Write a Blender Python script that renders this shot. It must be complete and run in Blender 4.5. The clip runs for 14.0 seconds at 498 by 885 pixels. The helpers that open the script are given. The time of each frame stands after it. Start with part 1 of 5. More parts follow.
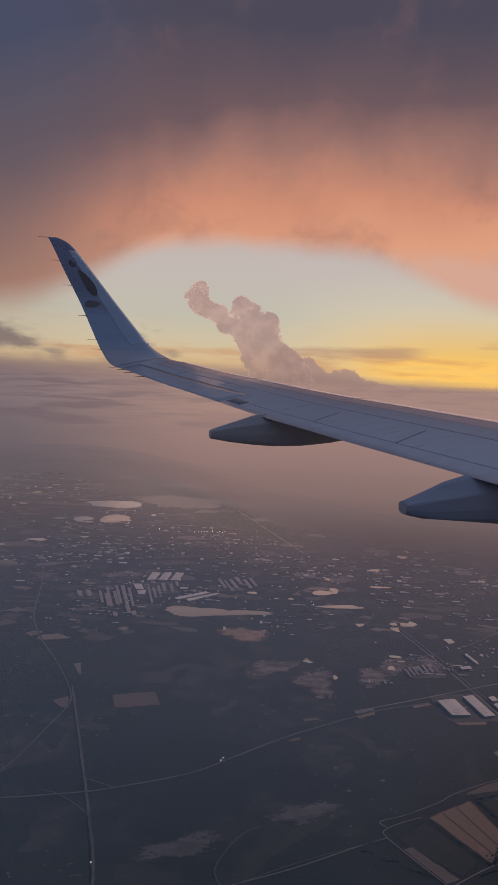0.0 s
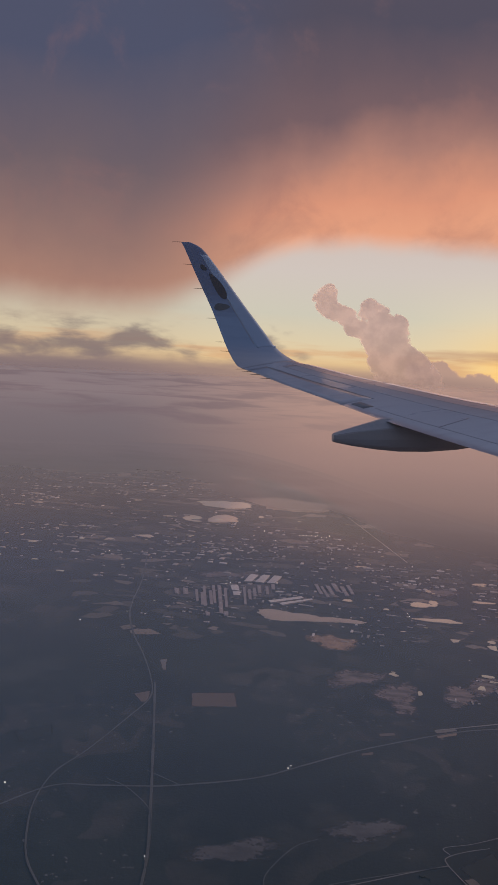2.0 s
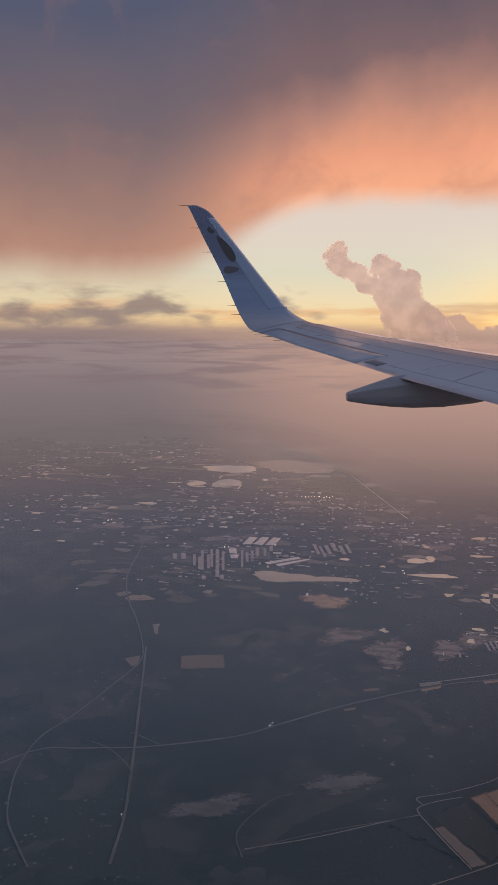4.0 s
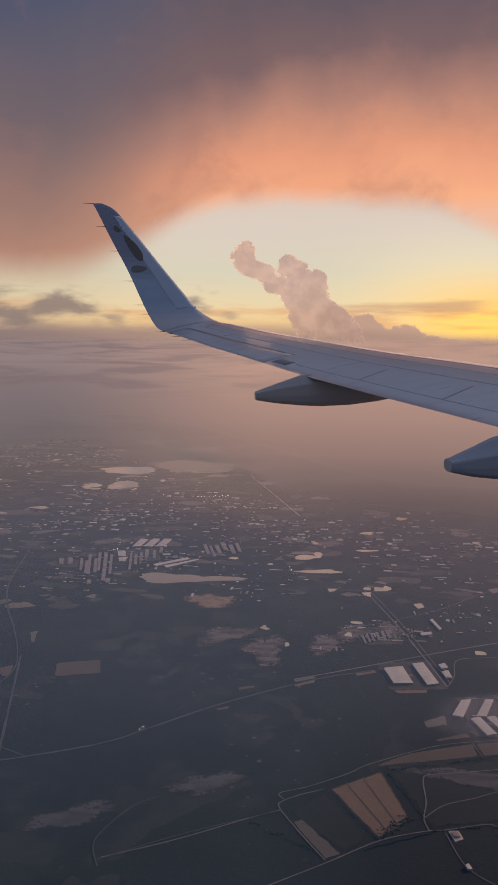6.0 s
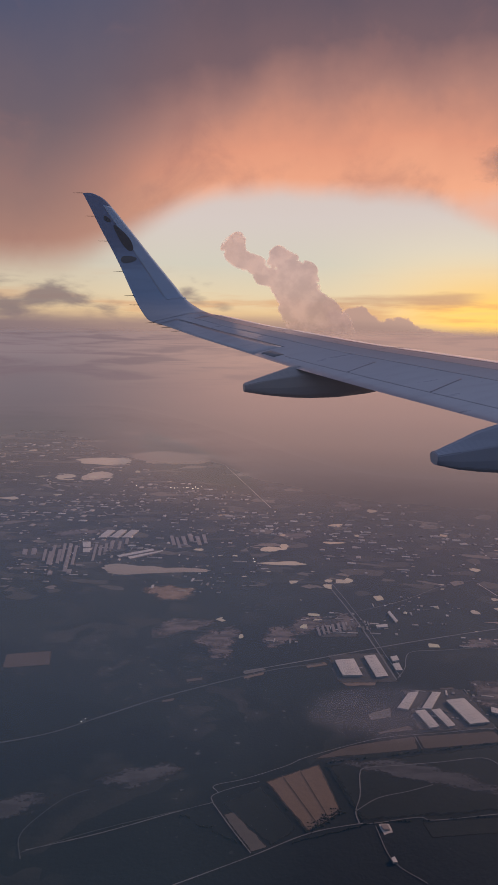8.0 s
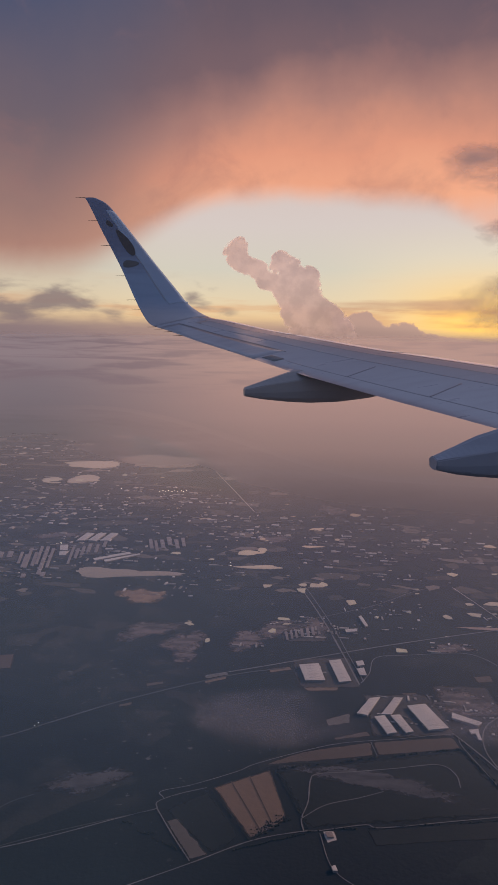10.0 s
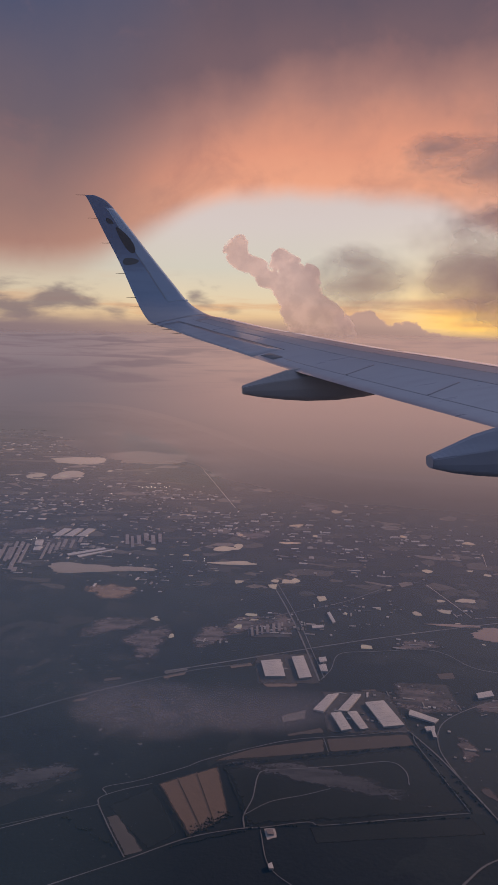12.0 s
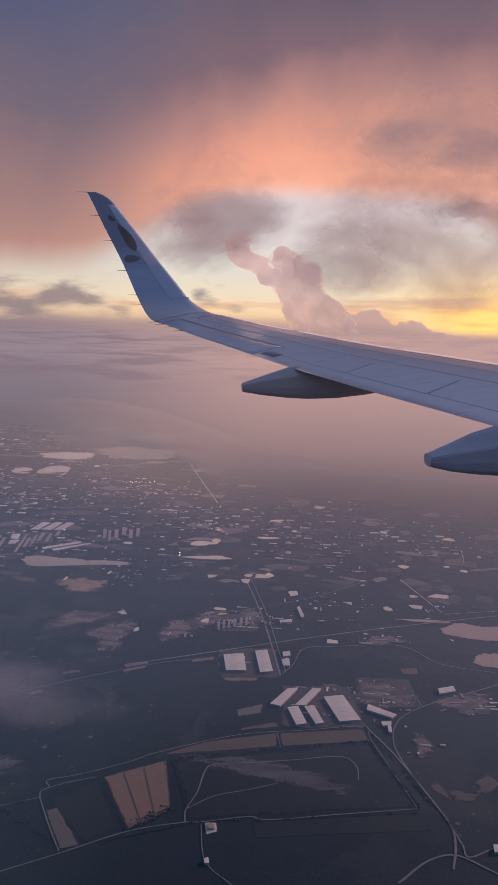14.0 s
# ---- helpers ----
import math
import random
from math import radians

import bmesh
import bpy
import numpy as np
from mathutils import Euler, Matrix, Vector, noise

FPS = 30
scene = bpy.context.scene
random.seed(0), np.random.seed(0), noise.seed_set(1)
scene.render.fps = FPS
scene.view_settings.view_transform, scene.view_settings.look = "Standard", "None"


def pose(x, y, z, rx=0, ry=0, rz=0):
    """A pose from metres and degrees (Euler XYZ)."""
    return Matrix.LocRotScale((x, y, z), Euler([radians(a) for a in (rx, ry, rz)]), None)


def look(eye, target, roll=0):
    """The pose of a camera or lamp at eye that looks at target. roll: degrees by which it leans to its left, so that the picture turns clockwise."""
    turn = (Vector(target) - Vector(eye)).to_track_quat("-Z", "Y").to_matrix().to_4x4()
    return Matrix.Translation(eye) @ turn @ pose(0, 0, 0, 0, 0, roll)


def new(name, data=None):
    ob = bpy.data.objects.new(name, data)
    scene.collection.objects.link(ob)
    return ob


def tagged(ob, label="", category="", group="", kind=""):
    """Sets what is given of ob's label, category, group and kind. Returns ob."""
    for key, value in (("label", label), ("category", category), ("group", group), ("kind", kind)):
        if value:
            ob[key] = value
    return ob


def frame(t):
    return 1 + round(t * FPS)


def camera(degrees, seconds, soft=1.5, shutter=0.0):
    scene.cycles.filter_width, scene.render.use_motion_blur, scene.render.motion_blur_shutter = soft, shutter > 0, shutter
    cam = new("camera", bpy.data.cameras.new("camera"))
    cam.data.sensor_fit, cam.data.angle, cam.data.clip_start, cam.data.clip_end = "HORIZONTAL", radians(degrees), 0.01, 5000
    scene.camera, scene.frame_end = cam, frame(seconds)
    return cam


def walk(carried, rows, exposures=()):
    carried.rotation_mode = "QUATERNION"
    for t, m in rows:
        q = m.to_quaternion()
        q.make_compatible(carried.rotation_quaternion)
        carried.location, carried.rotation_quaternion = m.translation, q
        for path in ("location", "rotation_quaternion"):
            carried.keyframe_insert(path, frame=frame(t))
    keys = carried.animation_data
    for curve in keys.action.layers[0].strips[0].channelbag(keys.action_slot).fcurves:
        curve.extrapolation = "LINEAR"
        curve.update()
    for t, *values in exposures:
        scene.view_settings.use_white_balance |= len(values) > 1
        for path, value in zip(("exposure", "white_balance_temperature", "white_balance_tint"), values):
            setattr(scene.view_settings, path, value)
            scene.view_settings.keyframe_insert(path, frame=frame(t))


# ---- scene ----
cam = camera(35.69, 14.0, soft=1.2)
walk(cam, [
    (0, pose(-0.3174, -0.0545, -0.0141, 85.69, -2.15, -0.25)),
    (0.5, pose(-0.2941, -0.0513, -0.0113, 86.25, -2.53, 2.35)),
    (1, pose(-0.2711, -0.0479, -0.0089, 86.32, -2.92, 4.55)),
    (1.5, pose(-0.2480, -0.0445, -0.0068, 85.82, -3.07, 8.46)),
    (2, pose(-0.2251, -0.0410, -0.0049, 85.45, -3.01, 9.26)),
    (2.5, pose(-0.2021, -0.0373, -0.0032, 84.32, -2.22, 9.44)),
    (5, pose(-0.0890, -0.0176, 0.0012, 82.52, 0.26, 10.40)),
    (5.5, pose(-0.0667, -0.0134, 0.0013, 82.58, 0.04, 6.53)),
    (6, pose(-0.0443, -0.0090, 0.0011, 82.69, -0.16, 4.04)),
    (6.5, pose(-0.0222, -0.0046, 0.0007, 82.69, -0.26, 3.58)),
    (7, pose(0.0000, 0.0000, -0.0000, 82.54, -0.28, 3.47)),
    (7.5, pose(0.0221, 0.0047, -0.0009, 82.31, -0.45, 3.52)),
    (8, pose(0.0440, 0.0094, -0.0021, 82.09, -0.54, 3.55)),
    (10.5, pose(0.1525, 0.0347, -0.0120, 82.48, -0.63, 4.10)),
    (11, pose(0.1740, 0.0401, -0.0149, 82.46, -0.60, 4.27)),
    (11.5, pose(0.1953, 0.0455, -0.0178, 82.40, -0.70, 4.26)),
    (12, pose(0.2166, 0.0511, -0.0211, 82.33, -0.84, 4.13)),
    (12.5, pose(0.2378, 0.0567, -0.0247, 82.34, -0.85, 4.16)),
    (13, pose(0.2588, 0.0625, -0.0284, 82.33, -1.01, 4.30)),
    (13.5, pose(0.2799, 0.0684, -0.0326, 82.19, -1.06, 4.39)),
    (14, pose(0.3008, 0.0744, -0.0368, 82.21, -1.07, 4.45)),
], exposures=[(0, -0.24, 6500, 10), (1, -0.06, 6500, 10), (2, -0.03, 6650, 9), (2.5, 0.12, 6750, 8), (5, 0.24, 7000, 7), (5.5, 0.27, 7050, 8), (6, 0.12, 7050, 8), (6.5, 0.06, 6900, 9), (7.5, 0.06, 6600, 11), (11, 0.06, 6550, 12), (12.5, 0.04, 6500, 13), (13, 0.09, 6430, 13), (13.5, 0.25, 6350, 14), (14, 0.28, 6200, 16)])

# ---- world, sun ----
SUN_AZ, SUN_EL = 52.0, 16.0      # degrees; azimuth from +y towards +x


class Nodes:
    """Short hand for shader nodes: every method returns an output socket."""

    def __init__(self, tree):
        self.tree = tree

    def node(self, kind, **props):
        n = self.tree.nodes.new(kind)
        for key, value in props.items():
            if key == "operation":
                n.operation = value
            elif key == "noise_dimensions":
                n.noise_dimensions = value
            elif key == "blend_type":
                n.blend_type = value
            elif key == "feature":
                n.feature = value
        return n

    def put(self, sock, value):
        if hasattr(value, "links"):
            self.tree.links.new(value, sock)
        else:
            sock.default_value = value

    def math(self, op, a, b=0.0, clamp=False):
        n = self.node("ShaderNodeMath", operation=op)
        n.use_clamp = clamp
        self.put(n.inputs[0], a)
        self.put(n.inputs[1], b)
        return n.outputs[0]

    def step(self, x, lo, hi):
        """0 below lo, 1 above hi, smooth between."""
        n = self.node("ShaderNodeMapRange")
        n.interpolation_type = "SMOOTHSTEP"
        for k, v in zip((0, 1, 2, 3, 4), (x, lo, hi, 0.0, 1.0)):
            self.put(n.inputs[k], v)
        return n.outputs[0]

    def mix(self, f, a, b):
        n = self.node("ShaderNodeMix")
        n.data_type = "RGBA"
        self.put(n.inputs[0], f)
        self.put(n.inputs[6], (*a, 1) if isinstance(a, tuple) and len(a) == 3 else a)
        self.put(n.inputs[7], (*b, 1) if isinstance(b, tuple) and len(b) == 3 else b)
        return n.outputs[2]

    def vec(self, x, y, z):
        n = self.node("ShaderNodeCombineXYZ")
        for k, v in enumerate((x, y, z)):
            self.put(n.inputs[k], v)
        return n.outputs[0]

    def noise(self, v, scale, detail=4.0, rough=0.55, distortion=0.0):
        n = self.node("ShaderNodeTexNoise")
        self.put(n.inputs["Vector"], v)
        for k, val in (("Scale", scale), ("Detail", detail), ("Roughness", rough), ("Distortion", distortion)):
            n.inputs[k].default_value = val
        return n.outputs["Fac"]

    def ramp(self, f, stops):
        n = self.node("ShaderNodeValToRGB")
        e = n.color_ramp.elements
        while len(e) < len(stops):
            e.new(0.5)
        for el, (p, c) in zip(e, stops):
            el.position, el.color = p, (*c, 1)
        self.put(n.inputs[0], f)
        return n.outputs[0]


def srgb(r, g, b):
    """Linear colour from screen values of 0 to 255."""
    return tuple((c / 255 / 12.92) if c < 10 else ((c / 255 + 0.055) / 1.055) ** 2.4 for c in (r, g, b))


world = bpy.data.worlds.new("evening_sky")
scene.world = world
world.use_nodes = True
world.node_tree.nodes.clear()
w = Nodes(world.node_tree)
coord = w.node("ShaderNodeTexCoord").outputs["Generated"]
sep = w.node("ShaderNodeSeparateXYZ")
w.put(sep.inputs[0], coord)
el = w.math("MULTIPLY", w.math("ARCSINE", sep.outputs[2]), 57.2958)
az = w.math("MULTIPLY", w.math("ARCTAN2", sep.outputs[0], sep.outputs[1]), 57.2958)
billow = w.math("SUBTRACT", w.noise(coord, 5.0, 5, 0.55), 0.5)
streak = w.math("SUBTRACT", w.noise(w.vec(w.math("MULTIPLY", az, 0.05), w.math("MULTIPLY", el, 0.45), 3.0), 1.6, 5, 0.55), 0.5)
# clear band over the horizon
clear = w.ramp(w.math("DIVIDE", el, 14.0), [
    (0.0, srgb(210, 170, 138)), (0.11, srgb(232, 198, 150)), (0.21, srgb(224, 207, 174)),
    (0.36, srgb(208, 203, 187)), (0.58, srgb(210, 199, 193)), (1.0, srgb(208, 188, 183))])
pale = w.math("MULTIPLY", w.math("MULTIPLY", w.step(az, -1.0, 12.0), w.step(el, 9.5, 4.0)), 0.5)
clear = w.mix(pale, clear, srgb(245, 228, 194))
gold_az = w.step(az, 1.0, 15.0)
gold = w.math("MULTIPLY", gold_az, w.math("MULTIPLY", w.step(el, 6.5, 1.8), 0.95))
clear = w.mix(gold, clear, srgb(253, 205, 116))
glow = w.math("MULTIPLY", w.step(az, 5.0, 13.0), w.math("MULTIPLY", w.step(el, -0.3, 0.5), w.step(el, 3.5, 1.4)))
clear = w.mix(w.math("MULTIPLY", glow, w.step(streak, -0.12, 0.12)), clear, (1.25, 0.72, 0.16))
bars = w.math("MULTIPLY", w.step(streak, 0.02, 0.16), w.math("MULTIPLY", w.step(el, 5.0, 2.5), w.step(el, 0.2, 1.0)))
clear = w.mix(w.math("MULTIPLY", bars, 0.55), clear, srgb(214, 158, 116))
shelf = w.math("ADD", w.math("SUBTRACT", 0.55, w.math("ABSOLUTE", w.math("SUBTRACT", el, 2.7))), w.math("MULTIPLY", streak, 2.2))
shelf = w.math("MULTIPLY", w.step(shelf, 0.0, 0.6), w.math("MULTIPLY", w.step(az, 1.0, 3.5), w.step(az, 14.0, 11.0)))
clear = w.mix(w.math("MULTIPLY", shelf, 0.75), clear, srgb(198, 158, 130))
clear = w.mix(w.math("MULTIPLY", w.step(az, -9.0, -20.0), 0.35), clear, srgb(190, 172, 150))
# upper cloud deck with its lit rim
hump = w.math("MULTIPLY", w.math("POWER", 2.718, w.math("MULTIPLY", w.math("POWER", w.math("ABSOLUTE", w.math("SUBTRACT", az, 0.8)), 4.0), -0.00004)), 4.6)
edge = w.math("ADD", hump, 5.6)
over = w.math("SUBTRACT", w.math("ADD", el, w.math("MULTIPLY", billow, 2.6)), edge)
tone = w.math("DIVIDE", w.math("SUBTRACT", w.math("ADD", el, w.math("MULTIPLY", billow, 7.0)), w.math("ADD", w.math("MULTIPLY", hump, 0.42), w.math("ADD", 6.9, w.math("MULTIPLY", az, 0.08)))), 16.0)
west = w.step(w.math("ADD", az, w.math("MULTIPLY", billow, 16.0)), -5.0, -18.0)
deck = w.ramp(tone, [
    (0.0, srgb(230, 180, 158)), (0.09, srgb(239, 171, 137)), (0.26, srgb(221, 152, 125)),
    (0.45, srgb(172, 127, 117)), (0.66, srgb(118, 96, 102)), (1.0, srgb(84, 80, 96))])
deck_w = w.ramp(tone, [
    (0.0, srgb(178, 134, 118)), (0.25, srgb(150, 118, 112)), (0.55, srgb(112, 98, 106)), (1.0, srgb(80, 84, 108))])
deck = w.mix(west, deck, deck_w)
deck = w.mix(w.math("MULTIPLY", w.step(w.noise(coord, 9.0, 6, 0.6, 0.4), 0.5, 0.75), 0.35), deck, srgb(150, 110, 108))
sky = w.mix(w.step(over, w.math("MULTIPLY", w.math("ADD", 0.7, w.math("MULTIPLY", west, 1.0)), -1.2), 1.1), clear, deck)
# grey scud low in the west
scud = w.noise(w.vec(w.math("MULTIPLY", az, 0.075), w.math("MULTIPLY", el, 0.26), 4.2), 1.7, 7, 0.6)
scud_zone = w.math("MULTIPLY", w.step(el, 5.6, 3.2), w.step(az, -5.0, -11.0))
sky = w.mix(w.math("MULTIPLY", w.math("MULTIPLY", scud_zone, w.step(scud, 0.46, 0.70)), 0.6), sky, srgb(150, 128, 122))


# heaped clouds far off in the evening light: azimuth, elevation and radius of their lobes in degrees
def heap(lobes, flat=1.0):
    total = 0.0
    for a0, e0, r in lobes:
        da = w.math("DIVIDE", w.math("SUBTRACT", az, a0), r)
        de = w.math("DIVIDE", w.math("SUBTRACT", el, e0), r / flat)
        d2 = w.math("ADD", w.math("MULTIPLY", da, da), w.math("MULTIPLY", de, de))
        total = w.math("ADD", total, w.math("POWER", 2.718, w.math("MULTIPLY", d2, -1.3)))
    return total


knob = w.math("SUBTRACT", w.noise(w.vec(az, el, 1.0), 0.95, 8, 0.62, 0.3), 0.5)


def ragged(base, amount):
    """Knobbly rim on a heap, and nothing where there is no heap."""
    return w.math("ADD", base, w.math("MULTIPLY", w.math("MULTIPLY", knob, amount), w.step(base, 0.08, 0.35)))


heads = ragged(heap([(2.6, 1.4, 0.7), (3.4, 0.7, 1.0), (4.2, 1.1, 1.0), (4.6, 1.5, 0.65), (5.3, 0.5, 1.0), (4.4, -0.4, 1.5), (6.3, -0.3, 1.0), (7.3, 0.6, 0.85), (6.9, 0.1, 0.8), (8.1, 0.1, 0.9), (9.2, -0.3, 0.85),
                     (10.3, -0.4, 0.85), (11.4, -0.5, 0.85), (12.6, -0.7, 0.9), (14.2, -1.1, 1.0), (16.5, -1.2, 1.2)]), 1.7)
low_body = w.mix(w.step(heads, 0.7, 0.42), srgb(182, 150, 140), srgb(222, 176, 142))
sky = w.mix(w.math("MULTIPLY", w.step(heads, 0.40, 0.54), 0.92), sky, low_body)
# soft grey heaps low in the west
grey = w.math("ADD", heap([(-24.5, 1.6, 1.5), (-22.6, 2.2, 1.6), (-20.5, 1.6, 1.3), (-18.6, 2.6, 1.2), (-17.2, 2.9, 1.5), (-15.4, 2.6, 1.4), (-13.6, 1.8, 1.2), (-27.0, 2.0, 1.6), (-30.0, 1.5, 2.0), (-9.5, 1.6, 0.9), (-8.2, 2.9, 0.8), (-7.0, 2.6, 1.0), (-5.4, 2.1, 0.9)], 1.7),
              w.math("MULTIPLY", w.math("SUBTRACT", w.noise(w.vec(w.math("MULTIPLY", az, 0.42), w.math("MULTIPLY", el, 1.3), 6.0), 0.6, 6, 0.55, 0.3), 0.5), 3.0))
grey = w.math("MULTIPLY", w.step(grey, 0.25, 1.2), w.math("MULTIPLY", w.step(el, 5.0, 3.6), w.step(az, -3.0, -7.0)))
sky = w.mix(w.math("MULTIPLY", grey, 0.8), sky, srgb(126, 112, 116))
# low bank and haze along the horizon
low = w.math("ADD", el, w.math("MULTIPLY", streak, 1.6))
hazecol = w.mix(w.step(az, -24.0, -2.0), srgb(136, 118, 120), srgb(168, 139, 130))
hazecol = w.mix(w.step(el, -3.0, -10.0), hazecol, srgb(118, 102, 108))
low = w.math("ADD", low, w.math("MULTIPLY", w.step(az, 3.0, 11.0), 0.9))
sky = w.mix(w.step(low, 1.9, 0.25), sky, hazecol)
# the rest of the dome: dull blue evening sky overhead and behind
dome = w.node("ShaderNodeTexSky")
dome.sky_type, dome.sun_disc = "NISHITA", False
dome.sun_elevation, dome.sun_rotation = radians(SUN_EL), radians(SUN_AZ)
veil = w.node("ShaderNodeVectorMath", operation="SCALE")
w.put(veil.inputs[0], dome.outputs[0])
veil.inputs["Scale"].default_value = 0.12
cover = w.mix(0.75, veil.outputs[0], (0.22, 0.24, 0.36))
away = w.math("MAXIMUM", w.step(el, 27.0, 45.0), w.step(w.math("ABSOLUTE", w.math("SUBTRACT", az, 26.0)), 62.0, 95.0))
sky = w.mix(w.math("MULTIPLY", away, w.step(el, -3.0, 4.0)), sky, cover)
# unseen glow added beyond the wing's root, to light its leading edge
blaze = w.math("MULTIPLY", w.math("MULTIPLY", w.step(az, 20.0, 40.0), w.step(az, 85.0, 55.0)), w.math("MULTIPLY", w.step(el, -1.0, 4.0), w.step(el, 24.0, 8.0)))
sky = w.mix(w.math("MULTIPLY", blaze, 0.8), sky, (2.1, 1.10, 0.62))
bg = w.node("ShaderNodeBackground")
w.put(bg.inputs[0], sky)
bg.inputs[1].default_value = 1.0
wout = w.node("ShaderNodeOutputWorld")
w.put(wout.inputs[0], bg.outputs[0])

sun = new("sun", bpy.data.lights.new("sun", "SUN"))
sun.data.energy, sun.data.angle, sun.data.color = 5.0, radians(5), (1.0, 0.62, 0.44)
sun_dir = Vector((math.sin(radians(SUN_AZ)) * math.cos(radians(SUN_EL)), math.cos(radians(SUN_AZ)) * math.cos(radians(SUN_EL)), math.sin(radians(SUN_EL))))
sun.matrix_world = look(sun_dir * 30, (0, 0, 0))

# ---- materials ----
M = {}


def material(name, build):
    m = bpy.data.materials.new(name)
    m.use_nodes = True
    m.node_tree.nodes.clear()
    n = Nodes(m.node_tree)
    out = n.node("ShaderNodeOutputMaterial")
    n.put(out.inputs[0], build(n))
    M[name] = m
    return m


def principled(n, color, rough=0.6, metal=0.0, bump=None, strength=0.2, dist=0.01, spec=0.5, coat=0.0):
    b = n.node("ShaderNodeBsdfPrincipled")
    n.put(b.inputs["Base Color"], (*color, 1) if isinstance(color, tuple) and len(color) == 3 else color)
    n.put(b.inputs["Roughness"], rough)
    b.inputs["Metallic"].default_value = metal
    b.inputs["Specular IOR Level"].default_value = spec
    b.inputs["Coat Weight"].default_value = coat
    b.inputs["Coat Roughness"].default_value = 0.15
    b.inputs["Coat IOR"].default_value = 1.8
    if bump is not None:
        k = n.node("ShaderNodeBump")
        k.inputs["Strength"].default_value, k.inputs["Distance"].default_value = strength, dist
        n.put(k.inputs["Height"], bump)
        n.put(b.inputs["Normal"], k.outputs[0])
    return b.outputs[0]


def obj_co(n):
    return n.node("ShaderNodeTexCoord").outputs["Object"]


def paint(name, color, rough, metal=0.0, dirt=0.18, coat=0.0, tip=None):
    """Aircraft paint: faint mottling, streaks along the chord and fine grain."""
    def build(n):
        co = obj_co(n)
        s = n.node("ShaderNodeMapping")
        n.put(s.inputs[0], co)
        s.inputs["Scale"].default_value = (0.35, 3.0, 3.0)
        big = n.noise(s.outputs[0], 1.3, 5, 0.6)
        fine = n.noise(co, 38.0, 3, 0.6)
        col = n.mix(n.math("MULTIPLY", n.step(big, 0.45, 0.75), dirt), color, tuple(c * 0.55 for c in color))
        if tip:
            up = n.node("ShaderNodeSeparateXYZ")
            n.put(up.inputs[0], co)
            col = n.mix(n.step(n.math("ADD", up.outputs[2], n.math("MULTIPLY", big, 0.8)), 1.9, 3.0), col, tip)
            col = n.mix(n.step(n.math("ADD", up.outputs[2], n.math("MULTIPLY", big, 0.3)), 1.25, 0.6), col, (0.36, 0.37, 0.43))
        col = n.mix(n.math("MULTIPLY", fine, 0.10), col, tuple(c * 0.7 for c in color))
        r = n.math("ADD", rough, n.math("MULTIPLY", n.math("SUBTRACT", big, 0.5), 0.18))
        return principled(n, col, r, metal, fine, 0.05, 0.002, coat=coat)
    material(name, build)


paint("wing_paint", (0.36, 0.37, 0.43), 0.30, dirt=0.22, coat=1.0)
paint("winglet_paint", (0.19, 0.285, 0.44), 0.36, dirt=0.35, coat=0.45, tip=(0.10, 0.13, 0.23))
paint("winglet_light", (0.23, 0.325, 0.48), 0.34, dirt=0.15, coat=0.6)
# near-white colour that paints the highlight along the leading edge
paint("edge_highlight", (0.88, 0.86, 0.88), 0.25, 0.25, dirt=0.08)
paint("fairing_paint", (0.28, 0.285, 0.31), 0.4, dirt=0.3)
paint("fairing_blue", (0.27, 0.31, 0.39), 0.38, dirt=0.3)
# bare metal whose rosy tint paints in the sunset's sheen
paint("slat_metal_sheen", (0.70, 0.61, 0.60), 0.30, 0.75, dirt=0.2)
# tone between slat and wing paint, paints the sheen fading aft
paint("skin_sheen", (0.47, 0.445, 0.475), 0.32, 0.4, dirt=0.2, coat=0.5)
paint("gap", (0.22, 0.225, 0.265), 0.40, coat=0.6)
paint("hinge_dark", (0.17, 0.18, 0.205), 0.5)
paint("seal_dark", (0.035, 0.035, 0.04), 0.7)
paint("panel_paint", (0.345, 0.355, 0.415), 0.31, dirt=0.3, coat=1.0)
paint("emblem_brown", (0.068, 0.066, 0.072), 0.5)
paint("emblem_grey", (0.10, 0.11, 0.125), 0.5)
material("lamp_glass", lambda n: principled(n, (0.85, 0.87, 0.9), 0.08))


